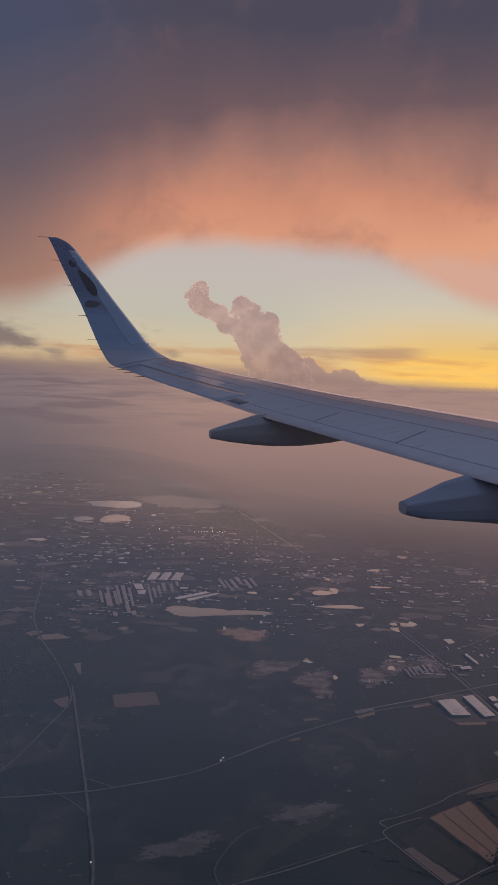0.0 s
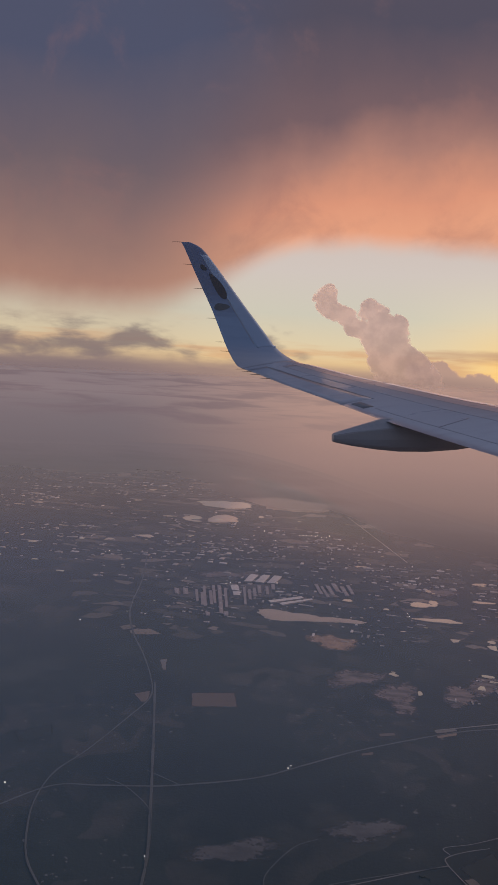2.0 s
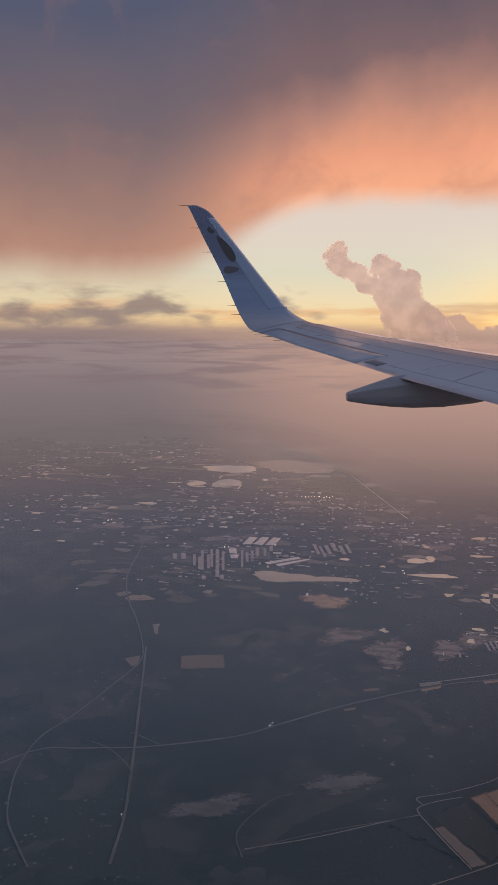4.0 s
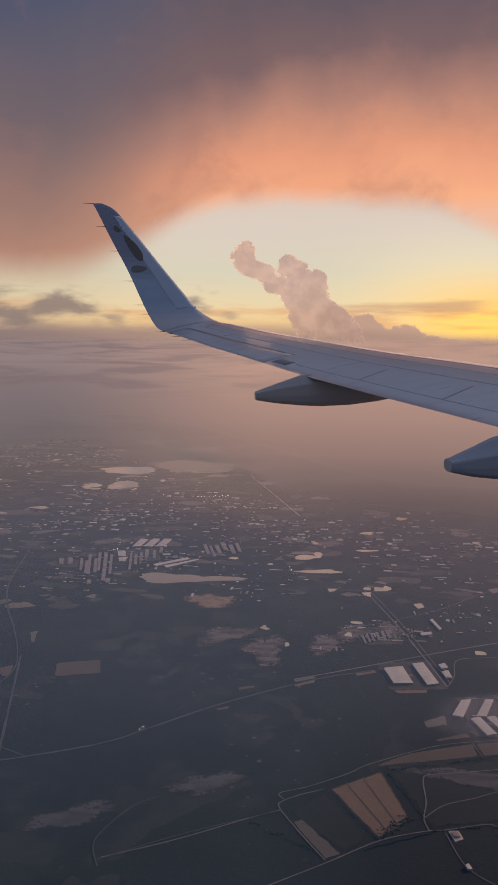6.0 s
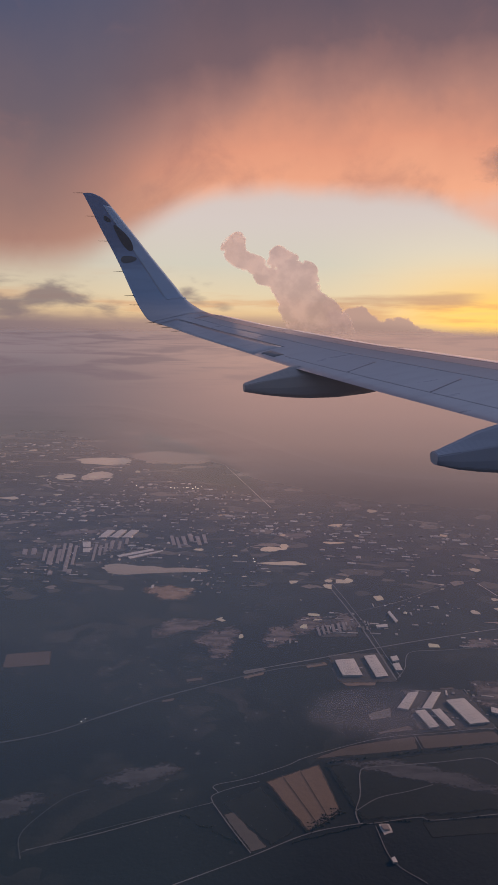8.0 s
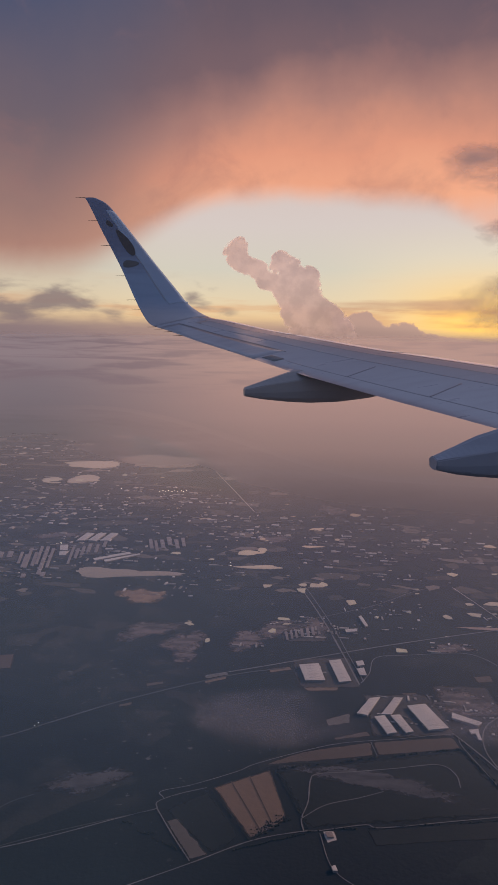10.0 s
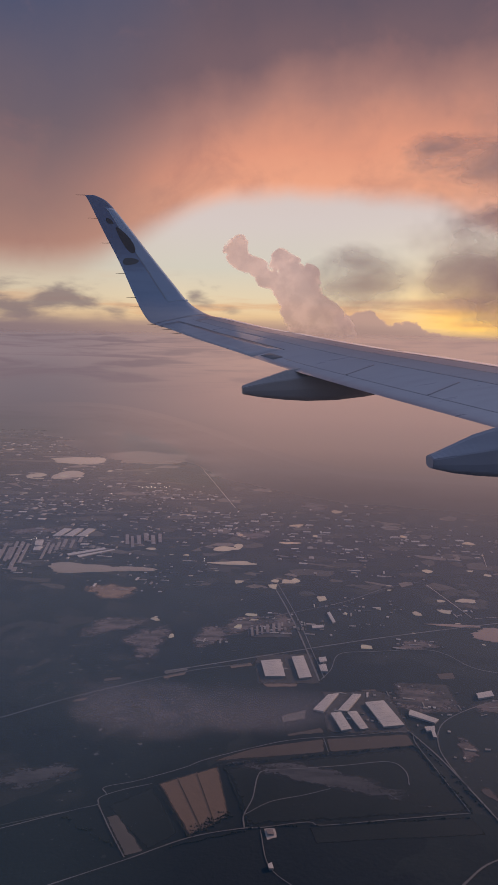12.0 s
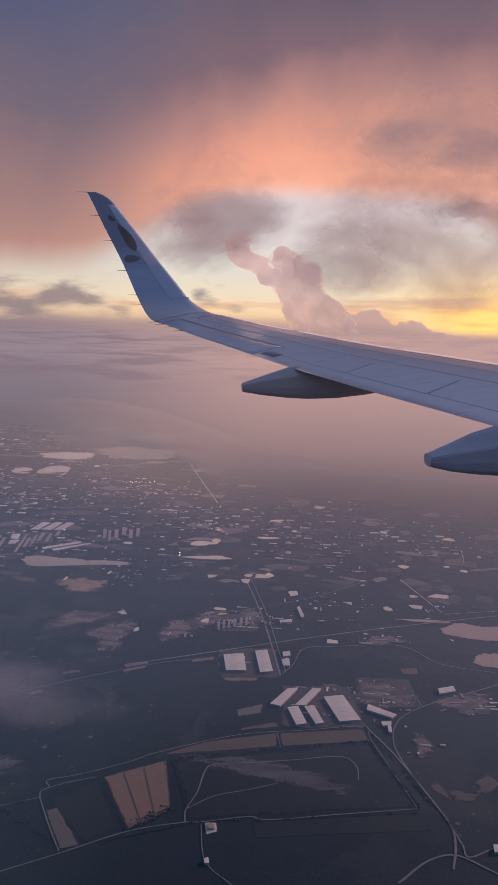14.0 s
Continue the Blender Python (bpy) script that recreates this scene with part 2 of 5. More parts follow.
def ground_mat(n):
    co = obj_co(n)
    wob = n.node("ShaderNodeVectorMath", operation="ADD")
    nz = n.node("ShaderNodeTexNoise")
    n.put(nz.inputs["Vector"], co)
    nz.inputs["Scale"].default_value = 9.0
    sc = n.node("ShaderNodeVectorMath", operation="SCALE")
    n.put(sc.inputs[0], nz.outputs["Color"])
    sc.inputs["Scale"].default_value = 0.10
    n.put(wob.inputs[0], co)
    n.put(wob.inputs[1], sc.outputs[0])
    v = n.node("ShaderNodeTexVoronoi")
    n.put(v.inputs["Vector"], wob.outputs[0])
    v.inputs["Scale"].default_value = 4.2
    cell = n.node("ShaderNodeSeparateXYZ")
    n.put(cell.inputs[0], v.outputs["Color"])
    land = n.ramp(cell.outputs[0], [(0.0, (0.006, 0.011, 0.016)), (0.45, (0.008, 0.014, 0.018)), (0.7, (0.011, 0.018, 0.021)), (0.9, (0.015, 0.021, 0.024)), (1.0, (0.022, 0.025, 0.027))])
    wood = n.noise(co, 3.0, 6, 0.6)
    land = n.mix(n.step(wood, 0.46, 0.56), land, (0.005, 0.010, 0.015))
    trees = n.noise(co, 140.0, 3, 0.7)
    reach = n.node("ShaderNodeVectorMath", operation="LENGTH")
    n.put(reach.inputs[0], co)
    close = n.step(reach.outputs["Value"], 4.0, 1.9)
    land = n.mix(n.math("MULTIPLY", n.math("MULTIPLY", n.step(trees, 0.45, 0.7), 0.45), close), land, (0.009, 0.016, 0.020))
    scrub = n.noise(co, 26.0, 6, 0.65)
    land = n.mix(n.math("MULTIPLY", n.step(scrub, 0.60, 0.74), 0.35), land, (0.030, 0.032, 0.036))
    lots = n.node("ShaderNodeTexVoronoi")
    lots.distance = "CHEBYCHEV"
    n.put(lots.inputs["Vector"], wob.outputs[0])
    lots.inputs["Scale"].default_value = 17.0
    lot = n.node("ShaderNodeSeparateXYZ")
    n.put(lot.inputs[0], lots.outputs["Color"])
    tone = n.ramp(lot.outputs[1], [(0.0, (0.009, 0.015, 0.017)), (0.55, (0.016, 0.024, 0.025)), (0.8, (0.030, 0.034, 0.034)), (1.0, (0.055, 0.052, 0.048))])
    tilled = n.math("MULTIPLY", n.step(n.noise(co, 1.7, 4, 0.6), 0.50, 0.60), 0.4)
    land = n.mix(tilled, land, tone)
    specks = n.math("MULTIPLY", n.step(n.noise(co, 75.0, 2, 0.5), 0.66, 0.72), n.step(n.noise(co, 2.3, 3, 0.6), 0.50, 0.60))
    land = n.mix(n.math("MULTIPLY", n.math("MULTIPLY", specks, 0.35), close), land, (0.16, 0.15, 0.14))
    return principled(n, land, 0.95, 0, n.math("MULTIPLY", trees, close), 0.2, 0.004, spec=0.15)


material("ground", ground_mat)


def earth(name, a, b, scale=60.0, rough=0.95, amount=0.55, soft=0.0, drawn=1.0):
    """Soil or gravel; drawn over 1 pulls its stains out into streaks."""
    def build(n):
        co = obj_co(n)
        lay = n.node("ShaderNodeMapping")
        n.put(lay.inputs[0], co)
        lay.inputs["Rotation"].default_value = (0, 0, -0.55)
        lay.inputs["Scale"].default_value = (1, drawn, 1)
        big = n.noise(lay.outputs[0], scale * 0.3, 5, 0.6)
        fine = n.noise(co, scale * 2.5, 4, 0.65)
        col = n.mix(n.math("MULTIPLY", n.step(big, 0.35, 0.68), amount), a, b)
        col = n.mix(n.math("MULTIPLY", n.step(fine, 0.5, 0.75), 0.4), col, b)
        rnd = n.node("ShaderNodeObjectInfo").outputs["Random"]
        col = n.mix(n.math("MULTIPLY", rnd, 0.3), col, tuple(c * 0.7 for c in a))
        skin_out = principled(n, col, rough, 0, fine, 0.4, 0.002, spec=0.2)
        if not soft:
            return skin_out
        # bare soil frays into the scrub round it
        att = n.node("ShaderNodeAttribute")
        att.attribute_name = "cover"
        fray = n.math("ADD", n.math("MULTIPLY", n.noise(lay.outputs[0], 34.0 / drawn ** 0.5, 5, 0.65, 0.6), 0.6), n.math("MULTIPLY", n.noise(co, 150.0, 3, 0.6), 0.4))
        keep = n.step(n.math("ADD", n.math("MULTIPLY", att.outputs["Fac"], 1.3), n.math("MULTIPLY", n.math("SUBTRACT", fray, 0.5), soft * 2.4)), 0.2, 0.62)
        clear = n.node("ShaderNodeBsdfTransparent")
        mx = n.node("ShaderNodeMixShader")
        n.put(mx.inputs[0], keep)
        n.put(mx.inputs[1], clear.outputs[0])
        n.put(mx.inputs[2], skin_out)
        return mx.outputs[0]
    material(name, build)


earth("tan", (0.135, 0.100, 0.080), (0.105, 0.078, 0.062), 30, soft=0.35)
earth("brown", (0.078, 0.064, 0.058), (0.055, 0.046, 0.043), 30, soft=0.7)
earth("green", (0.006, 0.012, 0.015), (0.012, 0.017, 0.020), 40, soft=0.7)
earth("spoil", (0.128, 0.106, 0.108), (0.030, 0.031, 0.036), 70, amount=1.0, soft=1.1, drawn=1.9)
earth("gravel", (0.066, 0.070, 0.082), (0.026, 0.030, 0.038), 70, amount=1.0, soft=1.1, drawn=2.4)
earth("quarry", (0.25, 0.175, 0.125), (0.11, 0.08, 0.065), 140, amount=0.9, soft=0.7)
earth("stubble", (0.072, 0.062, 0.062), (0.046, 0.042, 0.044), 30, soft=0.8)
earth("bare_soil_patch", (0.18, 0.16, 0.17), (0.09, 0.085, 0.09), 120, amount=0.8, soft=1.0, drawn=3.0)
earth("pad", (0.38, 0.36, 0.35), (0.28, 0.27, 0.27), 60, soft=0.3)
earth("grey", (0.105, 0.10, 0.10), (0.05, 0.05, 0.05), 40, soft=0.8)
earth("dirt_road", (0.125, 0.126, 0.132), (0.062, 0.064, 0.069), 60, soft=0.55)
earth("faint_road", (0.055, 0.062, 0.068), (0.028, 0.032, 0.036), 60, soft=0.8)
earth("pale_road", (0.42, 0.38, 0.34), (0.30, 0.27, 0.25), 60, soft=0.3)
earth("asphalt", (0.052, 0.050, 0.053), (0.030, 0.030, 0.033), 160, amount=0.9, soft=0.8)
earth("hedge", (0.022, 0.026, 0.020), (0.014, 0.018, 0.015), 80)
earth("pole_grey", (0.2, 0.2, 0.2), (0.15, 0.15, 0.15), 80)


def lamp_head(n):
    e = n.node("ShaderNodeEmission")
    e.inputs[0].default_value, e.inputs[1].default_value = (1.0, 0.90, 0.70, 1), 4.0
    return e.outputs[0]


material("lamp_head", lamp_head)
earth("roof_white", (0.43, 0.415, 0.41), (0.34, 0.33, 0.33), 50, 0.6)
earth("roof_dim", (0.20, 0.175, 0.175), (0.12, 0.11, 0.115), 50, 0.7)
earth("roof_grey", (0.36, 0.34, 0.34), (0.25, 0.24, 0.24), 50, 0.7)
earth("wall_grey", (0.24, 0.23, 0.23), (0.17, 0.17, 0.17), 50, 0.8)
earth("furrow", (0.07, 0.055, 0.045), (0.05, 0.04, 0.035), 60)


def town_roofs(n):
    isle = n.node("ShaderNodeNewGeometry").outputs["Random Per Island"]
    col = n.ramp(isle, [(0.0, (0.05, 0.048, 0.047)), (0.5, (0.14, 0.13, 0.125)), (0.82, (0.26, 0.235, 0.22)), (0.95, (0.38, 0.36, 0.35)), (1.0, (0.54, 0.52, 0.51))])
    return principled(n, col, 0.7, 0, n.noise(obj_co(n), 400.0, 2), 0.2, 0.001)


material("town_roofs", town_roofs)


def parcel_soil(n):
    isle = n.node("ShaderNodeNewGeometry").outputs["Random Per Island"]
    col = n.ramp(isle, [(0.0, (0.006, 0.011, 0.013)), (0.42, (0.010, 0.017, 0.018)), (0.6, (0.022, 0.027, 0.027)), (0.82, (0.042, 0.041, 0.039)), (0.94, (0.075, 0.067, 0.060)), (1.0, (0.17, 0.145, 0.125))])
    fine = n.noise(obj_co(n), 120.0, 4, 0.65)
    col = n.mix(n.math("MULTIPLY", n.step(fine, 0.45, 0.7), 0.5), col, (0.014, 0.020, 0.020))
    return principled(n, col, 0.95, 0, fine, 0.4, 0.002, spec=0.15)


material("parcel_soil", parcel_soil)


def water(n, clear=1.0, gloss=1.0, hue=(1.0, 1.0, 1.0), rough=0.08):
    co = obj_co(n)
    # the mirrored sky is painted in as a pale, patchy base colour
    sky_patches = n.noise(co, 22.0, 4, 0.6)
    col = n.mix(sky_patches, tuple(c * clear * h for c, h in zip((0.62, 0.60, 0.40), hue)), tuple(c * clear * h for c, h in zip((0.48, 0.46, 0.32), hue)))
    rnd = n.node("ShaderNodeObjectInfo").outputs["Random"]
    col = n.mix(n.math("MULTIPLY", rnd, 0.5), col, (0.32, 0.25, 0.20))
    return principled(n, col, rough, 0, n.noise(co, 300.0, 2), 0.02, 0.001, spec=gloss, coat=0.35 * gloss)


material("water", water)
# copies of the water that paint in warmer or dimmer reflections
material("rosy_water", lambda n: water(n, 0.46, 0.5, (1.0, 0.74, 0.82)))
material("dull_water", lambda n: water(n, 0.45, 0.3, (1.0, 0.92, 1.05), 0.3))
material("dim_water", lambda n: water(n, 0.20, 0.05, (1.0, 0.9, 1.0), 0.6))


def vapour(name, lit, scale, lo, hi, back=0.6, stretch=(1, 1, 1), detail=5.0, upright=False, ragged=0.0, cap=0.62, far=None):
    """Droplets in thin sheets: lit from the front and from behind; the droplets attribute thins them."""
    def build(n):
        co = obj_co(n)
        mp = n.node("ShaderNodeMapping")
        n.put(mp.inputs[0], co)
        mp.inputs["Scale"].default_value = stretch
        puff = n.noise(mp.outputs[0], scale, detail, 0.6, 0.2)
        att = n.node("ShaderNodeAttribute")
        att.attribute_name = "droplets"
        if ragged:
            body = n.math("ADD", n.math("MULTIPLY", n.math("SUBTRACT", puff, 0.28), 2.2), n.math("MULTIPLY", n.math("SUBTRACT", att.outputs["Fac"], 1.0), ragged))
            a = n.math("MULTIPLY", n.step(body, lo, hi), cap)
        else:
            a = n.math("MULTIPLY", att.outputs["Fac"], n.step(puff, lo, hi), True)
        d = n.node("ShaderNodeBsdfDiffuse")
        d.inputs[0].default_value = (*lit, 1)
        # the far sheet carries its haze light as a painted colour attribute
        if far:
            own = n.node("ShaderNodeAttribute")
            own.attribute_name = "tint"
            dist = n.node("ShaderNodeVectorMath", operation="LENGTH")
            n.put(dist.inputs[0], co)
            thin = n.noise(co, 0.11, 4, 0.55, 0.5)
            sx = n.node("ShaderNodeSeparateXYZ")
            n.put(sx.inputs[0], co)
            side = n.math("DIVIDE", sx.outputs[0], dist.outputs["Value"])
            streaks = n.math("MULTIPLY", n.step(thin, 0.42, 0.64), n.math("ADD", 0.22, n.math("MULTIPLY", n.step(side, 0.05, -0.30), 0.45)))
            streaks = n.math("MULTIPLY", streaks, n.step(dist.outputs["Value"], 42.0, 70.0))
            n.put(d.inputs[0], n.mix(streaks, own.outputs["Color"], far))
        if upright:
            n.put(d.inputs["Normal"], n.vec(0.0, 0.0, 1.0))
        t = n.node("ShaderNodeBsdfTranslucent")
        t.inputs[0].default_value = (*lit, 1)
        ms = n.node("ShaderNodeMixShader")
        ms.inputs[0].default_value = back
        n.put(ms.inputs[1], d.outputs[0])
        n.put(ms.inputs[2], t.outputs[0])
        tr = n.node("ShaderNodeBsdfTransparent")
        mx = n.node("ShaderNodeMixShader")
        n.put(mx.inputs[0], a)
        n.put(mx.inputs[1], tr.outputs[0])
        n.put(mx.inputs[2], ms.outputs[0])
        return mx.outputs[0]
    material(name, build)


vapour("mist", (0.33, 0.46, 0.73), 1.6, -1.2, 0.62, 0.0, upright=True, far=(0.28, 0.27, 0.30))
vapour("scud_near", (0.43, 0.385, 0.42), 13.0, 0.0, 0.85, 0.4, (1, 1, 1.7), 6.0, ragged=1.12, cap=0.80)
vapour("scud_far", (0.42, 0.385, 0.42), 5.0, 0.0, 0.9, 0.4, (1, 1, 2.6), 6.0, ragged=1.05, cap=0.88)
vapour("scud_veil", (0.52, 0.455, 0.46), 8.0, -0.25, 0.85, 0.4, (1, 1, 1.4), 5.0, ragged=1.1, cap=0.80)
vapour("ground_wisp", (0.50, 0.50, 0.62), 12.0, -0.05, 1.2, 0.2, (1, 1, 2.2), 5.0, ragged=1.15, cap=0.36)


def cumulus_vapour(n):
    """Dense droplets, lit through from behind; the foot of the cloud thins into the haze."""
    co = obj_co(n)
    up = n.node("ShaderNodeSeparateXYZ")
    n.put(up.inputs[0], co)
    soft = n.noise(co, 2.2, 6, 0.6)
    att = n.node("ShaderNodeAttribute")
    att.attribute_name = "droplets"
    d = n.node("ShaderNodeBsdfDiffuse")
    n.put(d.inputs[0], n.mix(n.step(soft, 0.35, 0.65), (0.80, 0.70, 0.70), (0.92, 0.82, 0.80)))
    n.put(d.inputs["Normal"], n.vec(0.2, -0.5, 0.8))
    t = n.node("ShaderNodeBsdfTranslucent")
    t.inputs[0].default_value = (0.90, 0.86, 0.86, 1)
    n.put(t.inputs["Normal"], n.vec(-0.5, -0.8, 0.2))
    ms = n.node("ShaderNodeMixShader")
    n.put(ms.inputs[0], n.math("ADD", 0.26, n.math("ADD", n.math("MULTIPLY", n.step(soft, 0.35, 0.68), 0.10), n.math("MULTIPLY", n.step(att.outputs["Fac"], 1.1, 0.4), 0.12))))
    n.put(ms.inputs[1], d.outputs[0])
    n.put(ms.inputs[2], t.outputs[0])
    tr = n.node("ShaderNodeBsdfTransparent")
    mx = n.node("ShaderNodeMixShader")
    rim = n.step(att.outputs["Fac"], 0.27, 0.80)
    foot = n.step(n.math("ADD", up.outputs[2], n.math("MULTIPLY", soft, 0.4)), 0.0, 0.75)
    n.put(mx.inputs[0], n.math("MULTIPLY", n.math("MULTIPLY", rim, foot), 0.88))
    n.put(mx.inputs[1], tr.outputs[0])
    n.put(mx.inputs[2], ms.outputs[0])
    return mx.outputs[0]


material("cumulus", cumulus_vapour)


# ---- mesh helpers ----
def mesh_object(name, verts, faces, mat, parent=None, label="", smooth=False):
    me = bpy.data.meshes.new(name)
    me.from_pydata([tuple(v) for v in verts], [], faces)
    me.update()
    if smooth:
        for p in me.polygons:
            p.use_smooth = True
    me.materials.append(mat)
    ob = new(name, me)
    ob.parent = parent
    if label:
        tagged(ob, label)
    return ob


def part(name, bm, mat, parent, label="", smooth=False):
    me = bpy.data.meshes.new(name)
    bm.to_mesh(me)
    bm.free()
    if smooth:
        for p in me.polygons:
            p.use_smooth = True
    me.materials.append(mat)
    ob = new(name, me)
    ob.parent = parent
    if label:
        tagged(ob, label)
    return ob


def smooth01(a, b, x):
    u = min(1.0, max(0.0, (x - a) / (b - a)))
    return u * u * (3 - 2 * u)


# ---- ground: a high plain that falls away to a lower one far off ----
H = 0.708


def brink(x, y):
    """How far out the plateau's edge runs in the direction of a point."""
    a = math.degrees(math.atan2(x, y)) if y > 0 else math.copysign(90, x)
    return 1 / (1 / 7.2 + (1 / 3.75 - 1 / 7.2) * smooth01(-15, 9, a))


def terrain(x, y):
    """A plateau whose scarp drops to a lower plain."""
    return -H - min(3.1, 0.8 * max(0.0, math.hypot(x, y) - brink(x, y)))


def polar_sheet(name, mat, shares, steps, lift, scale, rise=0.0):
    """A sheet over the terrain in rings round the origin, each at a share of the way to the plateau's edge."""
    verts, faces = [], []
    for share in shares:
        for k in range(steps):
            a = radians(-180 + 360 * k / steps)
            r = share * brink(math.sin(a), math.cos(a))
            x, y = r * math.sin(a), r * math.cos(a)
            up = 0.006 * max(0.0, r - 4.0) + rise * max(0.0, r - 60.0) if rise else 0.0
            verts.append((x, y, terrain(x * scale, y * scale) + lift + up))
    for i in range(len(shares) - 1):
        for k in range(steps):
            k2 = (k + 1) % steps
            faces.append((i * steps + k, i * steps + k2, (i + 1) * steps + k2, (i + 1) * steps + k))
    faces.append(tuple(range(steps))[::-1])
    return mesh_object(name, verts, faces, mat, smooth=not rise)


rings = sorted([0.02 * 1.05 ** k for k in range(175)] + [1 / 1.04])
ground = polar_sheet("ground", M["ground"], rings, 480, 0.0, 1.04)
tagged(ground, "dark green and brown plain under evening haze", "ground", kind="structure")


def set_density(ob, rule):
    att = ob.data.attributes.new("droplets", "FLOAT", "POINT")
    att.data.foreach_set("value", [rule(v.co) for v in ob.data.vertices])


def curve(x, pts):
    for (xa, ya), (xb, yb) in zip(pts, pts[1:]):
        if x <= xb:
            return ya + (yb - ya) * max(0.0, (x - xa) / (xb - xa))
    return pts[-1][1]


# one graded sheet stands in for the air's haze, brightness painted in
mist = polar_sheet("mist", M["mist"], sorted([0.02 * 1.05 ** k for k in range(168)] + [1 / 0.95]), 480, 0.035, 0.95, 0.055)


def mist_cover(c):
    """Opacity of the painted haze: thin over the near fields, thicker with distance, closed where the plateau ends."""
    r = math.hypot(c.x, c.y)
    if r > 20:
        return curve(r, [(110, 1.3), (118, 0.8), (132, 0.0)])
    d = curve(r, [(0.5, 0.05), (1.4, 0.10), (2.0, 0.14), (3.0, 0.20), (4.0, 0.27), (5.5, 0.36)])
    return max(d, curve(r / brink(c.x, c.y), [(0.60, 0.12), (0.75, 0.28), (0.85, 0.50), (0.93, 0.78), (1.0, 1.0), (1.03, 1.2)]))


# haze light painted into the mist's colour, by distance over the plateau: grey in the west, rosy under the evening
# light
HAZE_GLOW_WEST = [(1.0, (0.012, 0.029, 0.047)), (1.5, (0.031, 0.058, 0.093)), (2.0, (0.048, 0.080, 0.124)), (3.0, (0.087, 0.119, 0.170)), (4.4, (0.165, 0.177, 0.199)),
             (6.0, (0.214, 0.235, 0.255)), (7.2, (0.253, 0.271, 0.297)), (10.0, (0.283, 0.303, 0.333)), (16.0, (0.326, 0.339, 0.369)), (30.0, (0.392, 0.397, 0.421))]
HAZE_GLOW_EAST = [(0.9, (0.001, 0.008, 0.020)), (1.15, (0.004, 0.015, 0.030)), (1.5, (0.025, 0.046, 0.074)), (2.0, (0.049, 0.074, 0.112)), (2.5, (0.077, 0.094, 0.134)), (3.0, (0.125, 0.136, 0.167)),
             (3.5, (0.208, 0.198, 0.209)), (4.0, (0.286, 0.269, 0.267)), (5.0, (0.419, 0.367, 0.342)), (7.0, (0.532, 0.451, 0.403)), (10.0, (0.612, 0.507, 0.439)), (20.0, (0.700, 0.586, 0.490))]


def painted_haze(c):
    """Haze brightness painted as colour, so that cover times colour grows evenly with distance."""
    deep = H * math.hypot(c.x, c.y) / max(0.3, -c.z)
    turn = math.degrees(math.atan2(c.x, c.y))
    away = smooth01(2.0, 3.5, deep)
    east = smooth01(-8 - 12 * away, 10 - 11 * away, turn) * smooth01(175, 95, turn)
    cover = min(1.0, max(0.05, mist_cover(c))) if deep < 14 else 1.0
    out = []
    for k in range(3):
        a, b = (curve(deep, [(r, col[k]) for r, col in table]) for table in (HAZE_GLOW_WEST, HAZE_GLOW_EAST))
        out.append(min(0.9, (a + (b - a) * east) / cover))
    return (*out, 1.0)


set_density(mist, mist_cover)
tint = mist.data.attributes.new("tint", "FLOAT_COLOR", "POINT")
tint.data.foreach_set("color", [q for v in mist.data.vertices for q in painted_haze(v.co)])
tagged(mist, "evening haze over the plain, its brightness painted in", "mist", kind="stuff")


# ---- the wing ----
# stations from the inboard cut to the tip of the winglet: trailing edge, leading edge
STATIONS = [
    ((4.222, 9.364, -1.453), (7.486, 10.039, -1.050)),
    ((3.597, 10.242, -1.346), (6.728, 10.889, -0.942)),
    ((2.907, 11.203, -1.219), (5.893, 11.819, -0.822)),
    ((2.252, 12.108, -1.092), (5.100, 12.695, -0.709)),
    ((1.411, 13.264, -0.930), (4.083, 13.813, -0.564)),
    ((0.688, 14.254, -0.781), (3.208, 14.771, -0.440)),
    ((-0.131, 15.372, -0.606), (2.217, 15.853, -0.309)),
    ((-0.882, 16.394, -0.416), (1.307, 16.842, -0.166)),
    ((-1.566, 17.323, -0.244), (0.479, 17.742, -0.018)),
    ((-2.333, 18.364, -0.058), (-0.451, 18.749, 0.142)),
    ((-3.199, 19.538, 0.180), (-1.502, 19.885, 0.370)),
    ((-3.752, 20.195, 0.321), (-2.159, 20.510, 0.498)),
    ((-3.982, 20.545, 0.452), (-2.615, 20.804, 0.696)),
    ((-4.192, 20.776, 0.710), (-2.977, 21.014, 0.949)),
    ((-4.407, 20.944, 1.075), (-3.273, 21.154, 1.286)),
    ((-4.842, 21.154, 1.943), (-3.936, 21.350, 2.052)),
    ((-5.327, 21.294, 2.811), (-4.547, 21.490, 2.791)),
    ((-5.644, 21.364, 3.418), (-5.008, 21.560, 3.343)),
    ((-5.796, 21.399, 3.692), (-5.301, 21.560, 3.643)),
    ((-5.866, 21.434, 3.780), (-5.592, 21.546, 3.784)),
]
BEND = 11       # stations from here on belong to the winglet


def foil(u, side, t):
    """Half thickness of the section at u (0 leading edge, 1 trailing edge), in chords."""
    y = 5 * t * (0.2969 * math.sqrt(u) - 0.1260 * u - 0.3516 * u * u + 0.2843 * u ** 3 - 0.1036 * u ** 4)
    return y * (1.0 if side > 0 else -0.75) + 0.034 * (u / 0.35) * math.exp(1 - u / 0.35) * (1 - u) ** 0.5 * 1.2


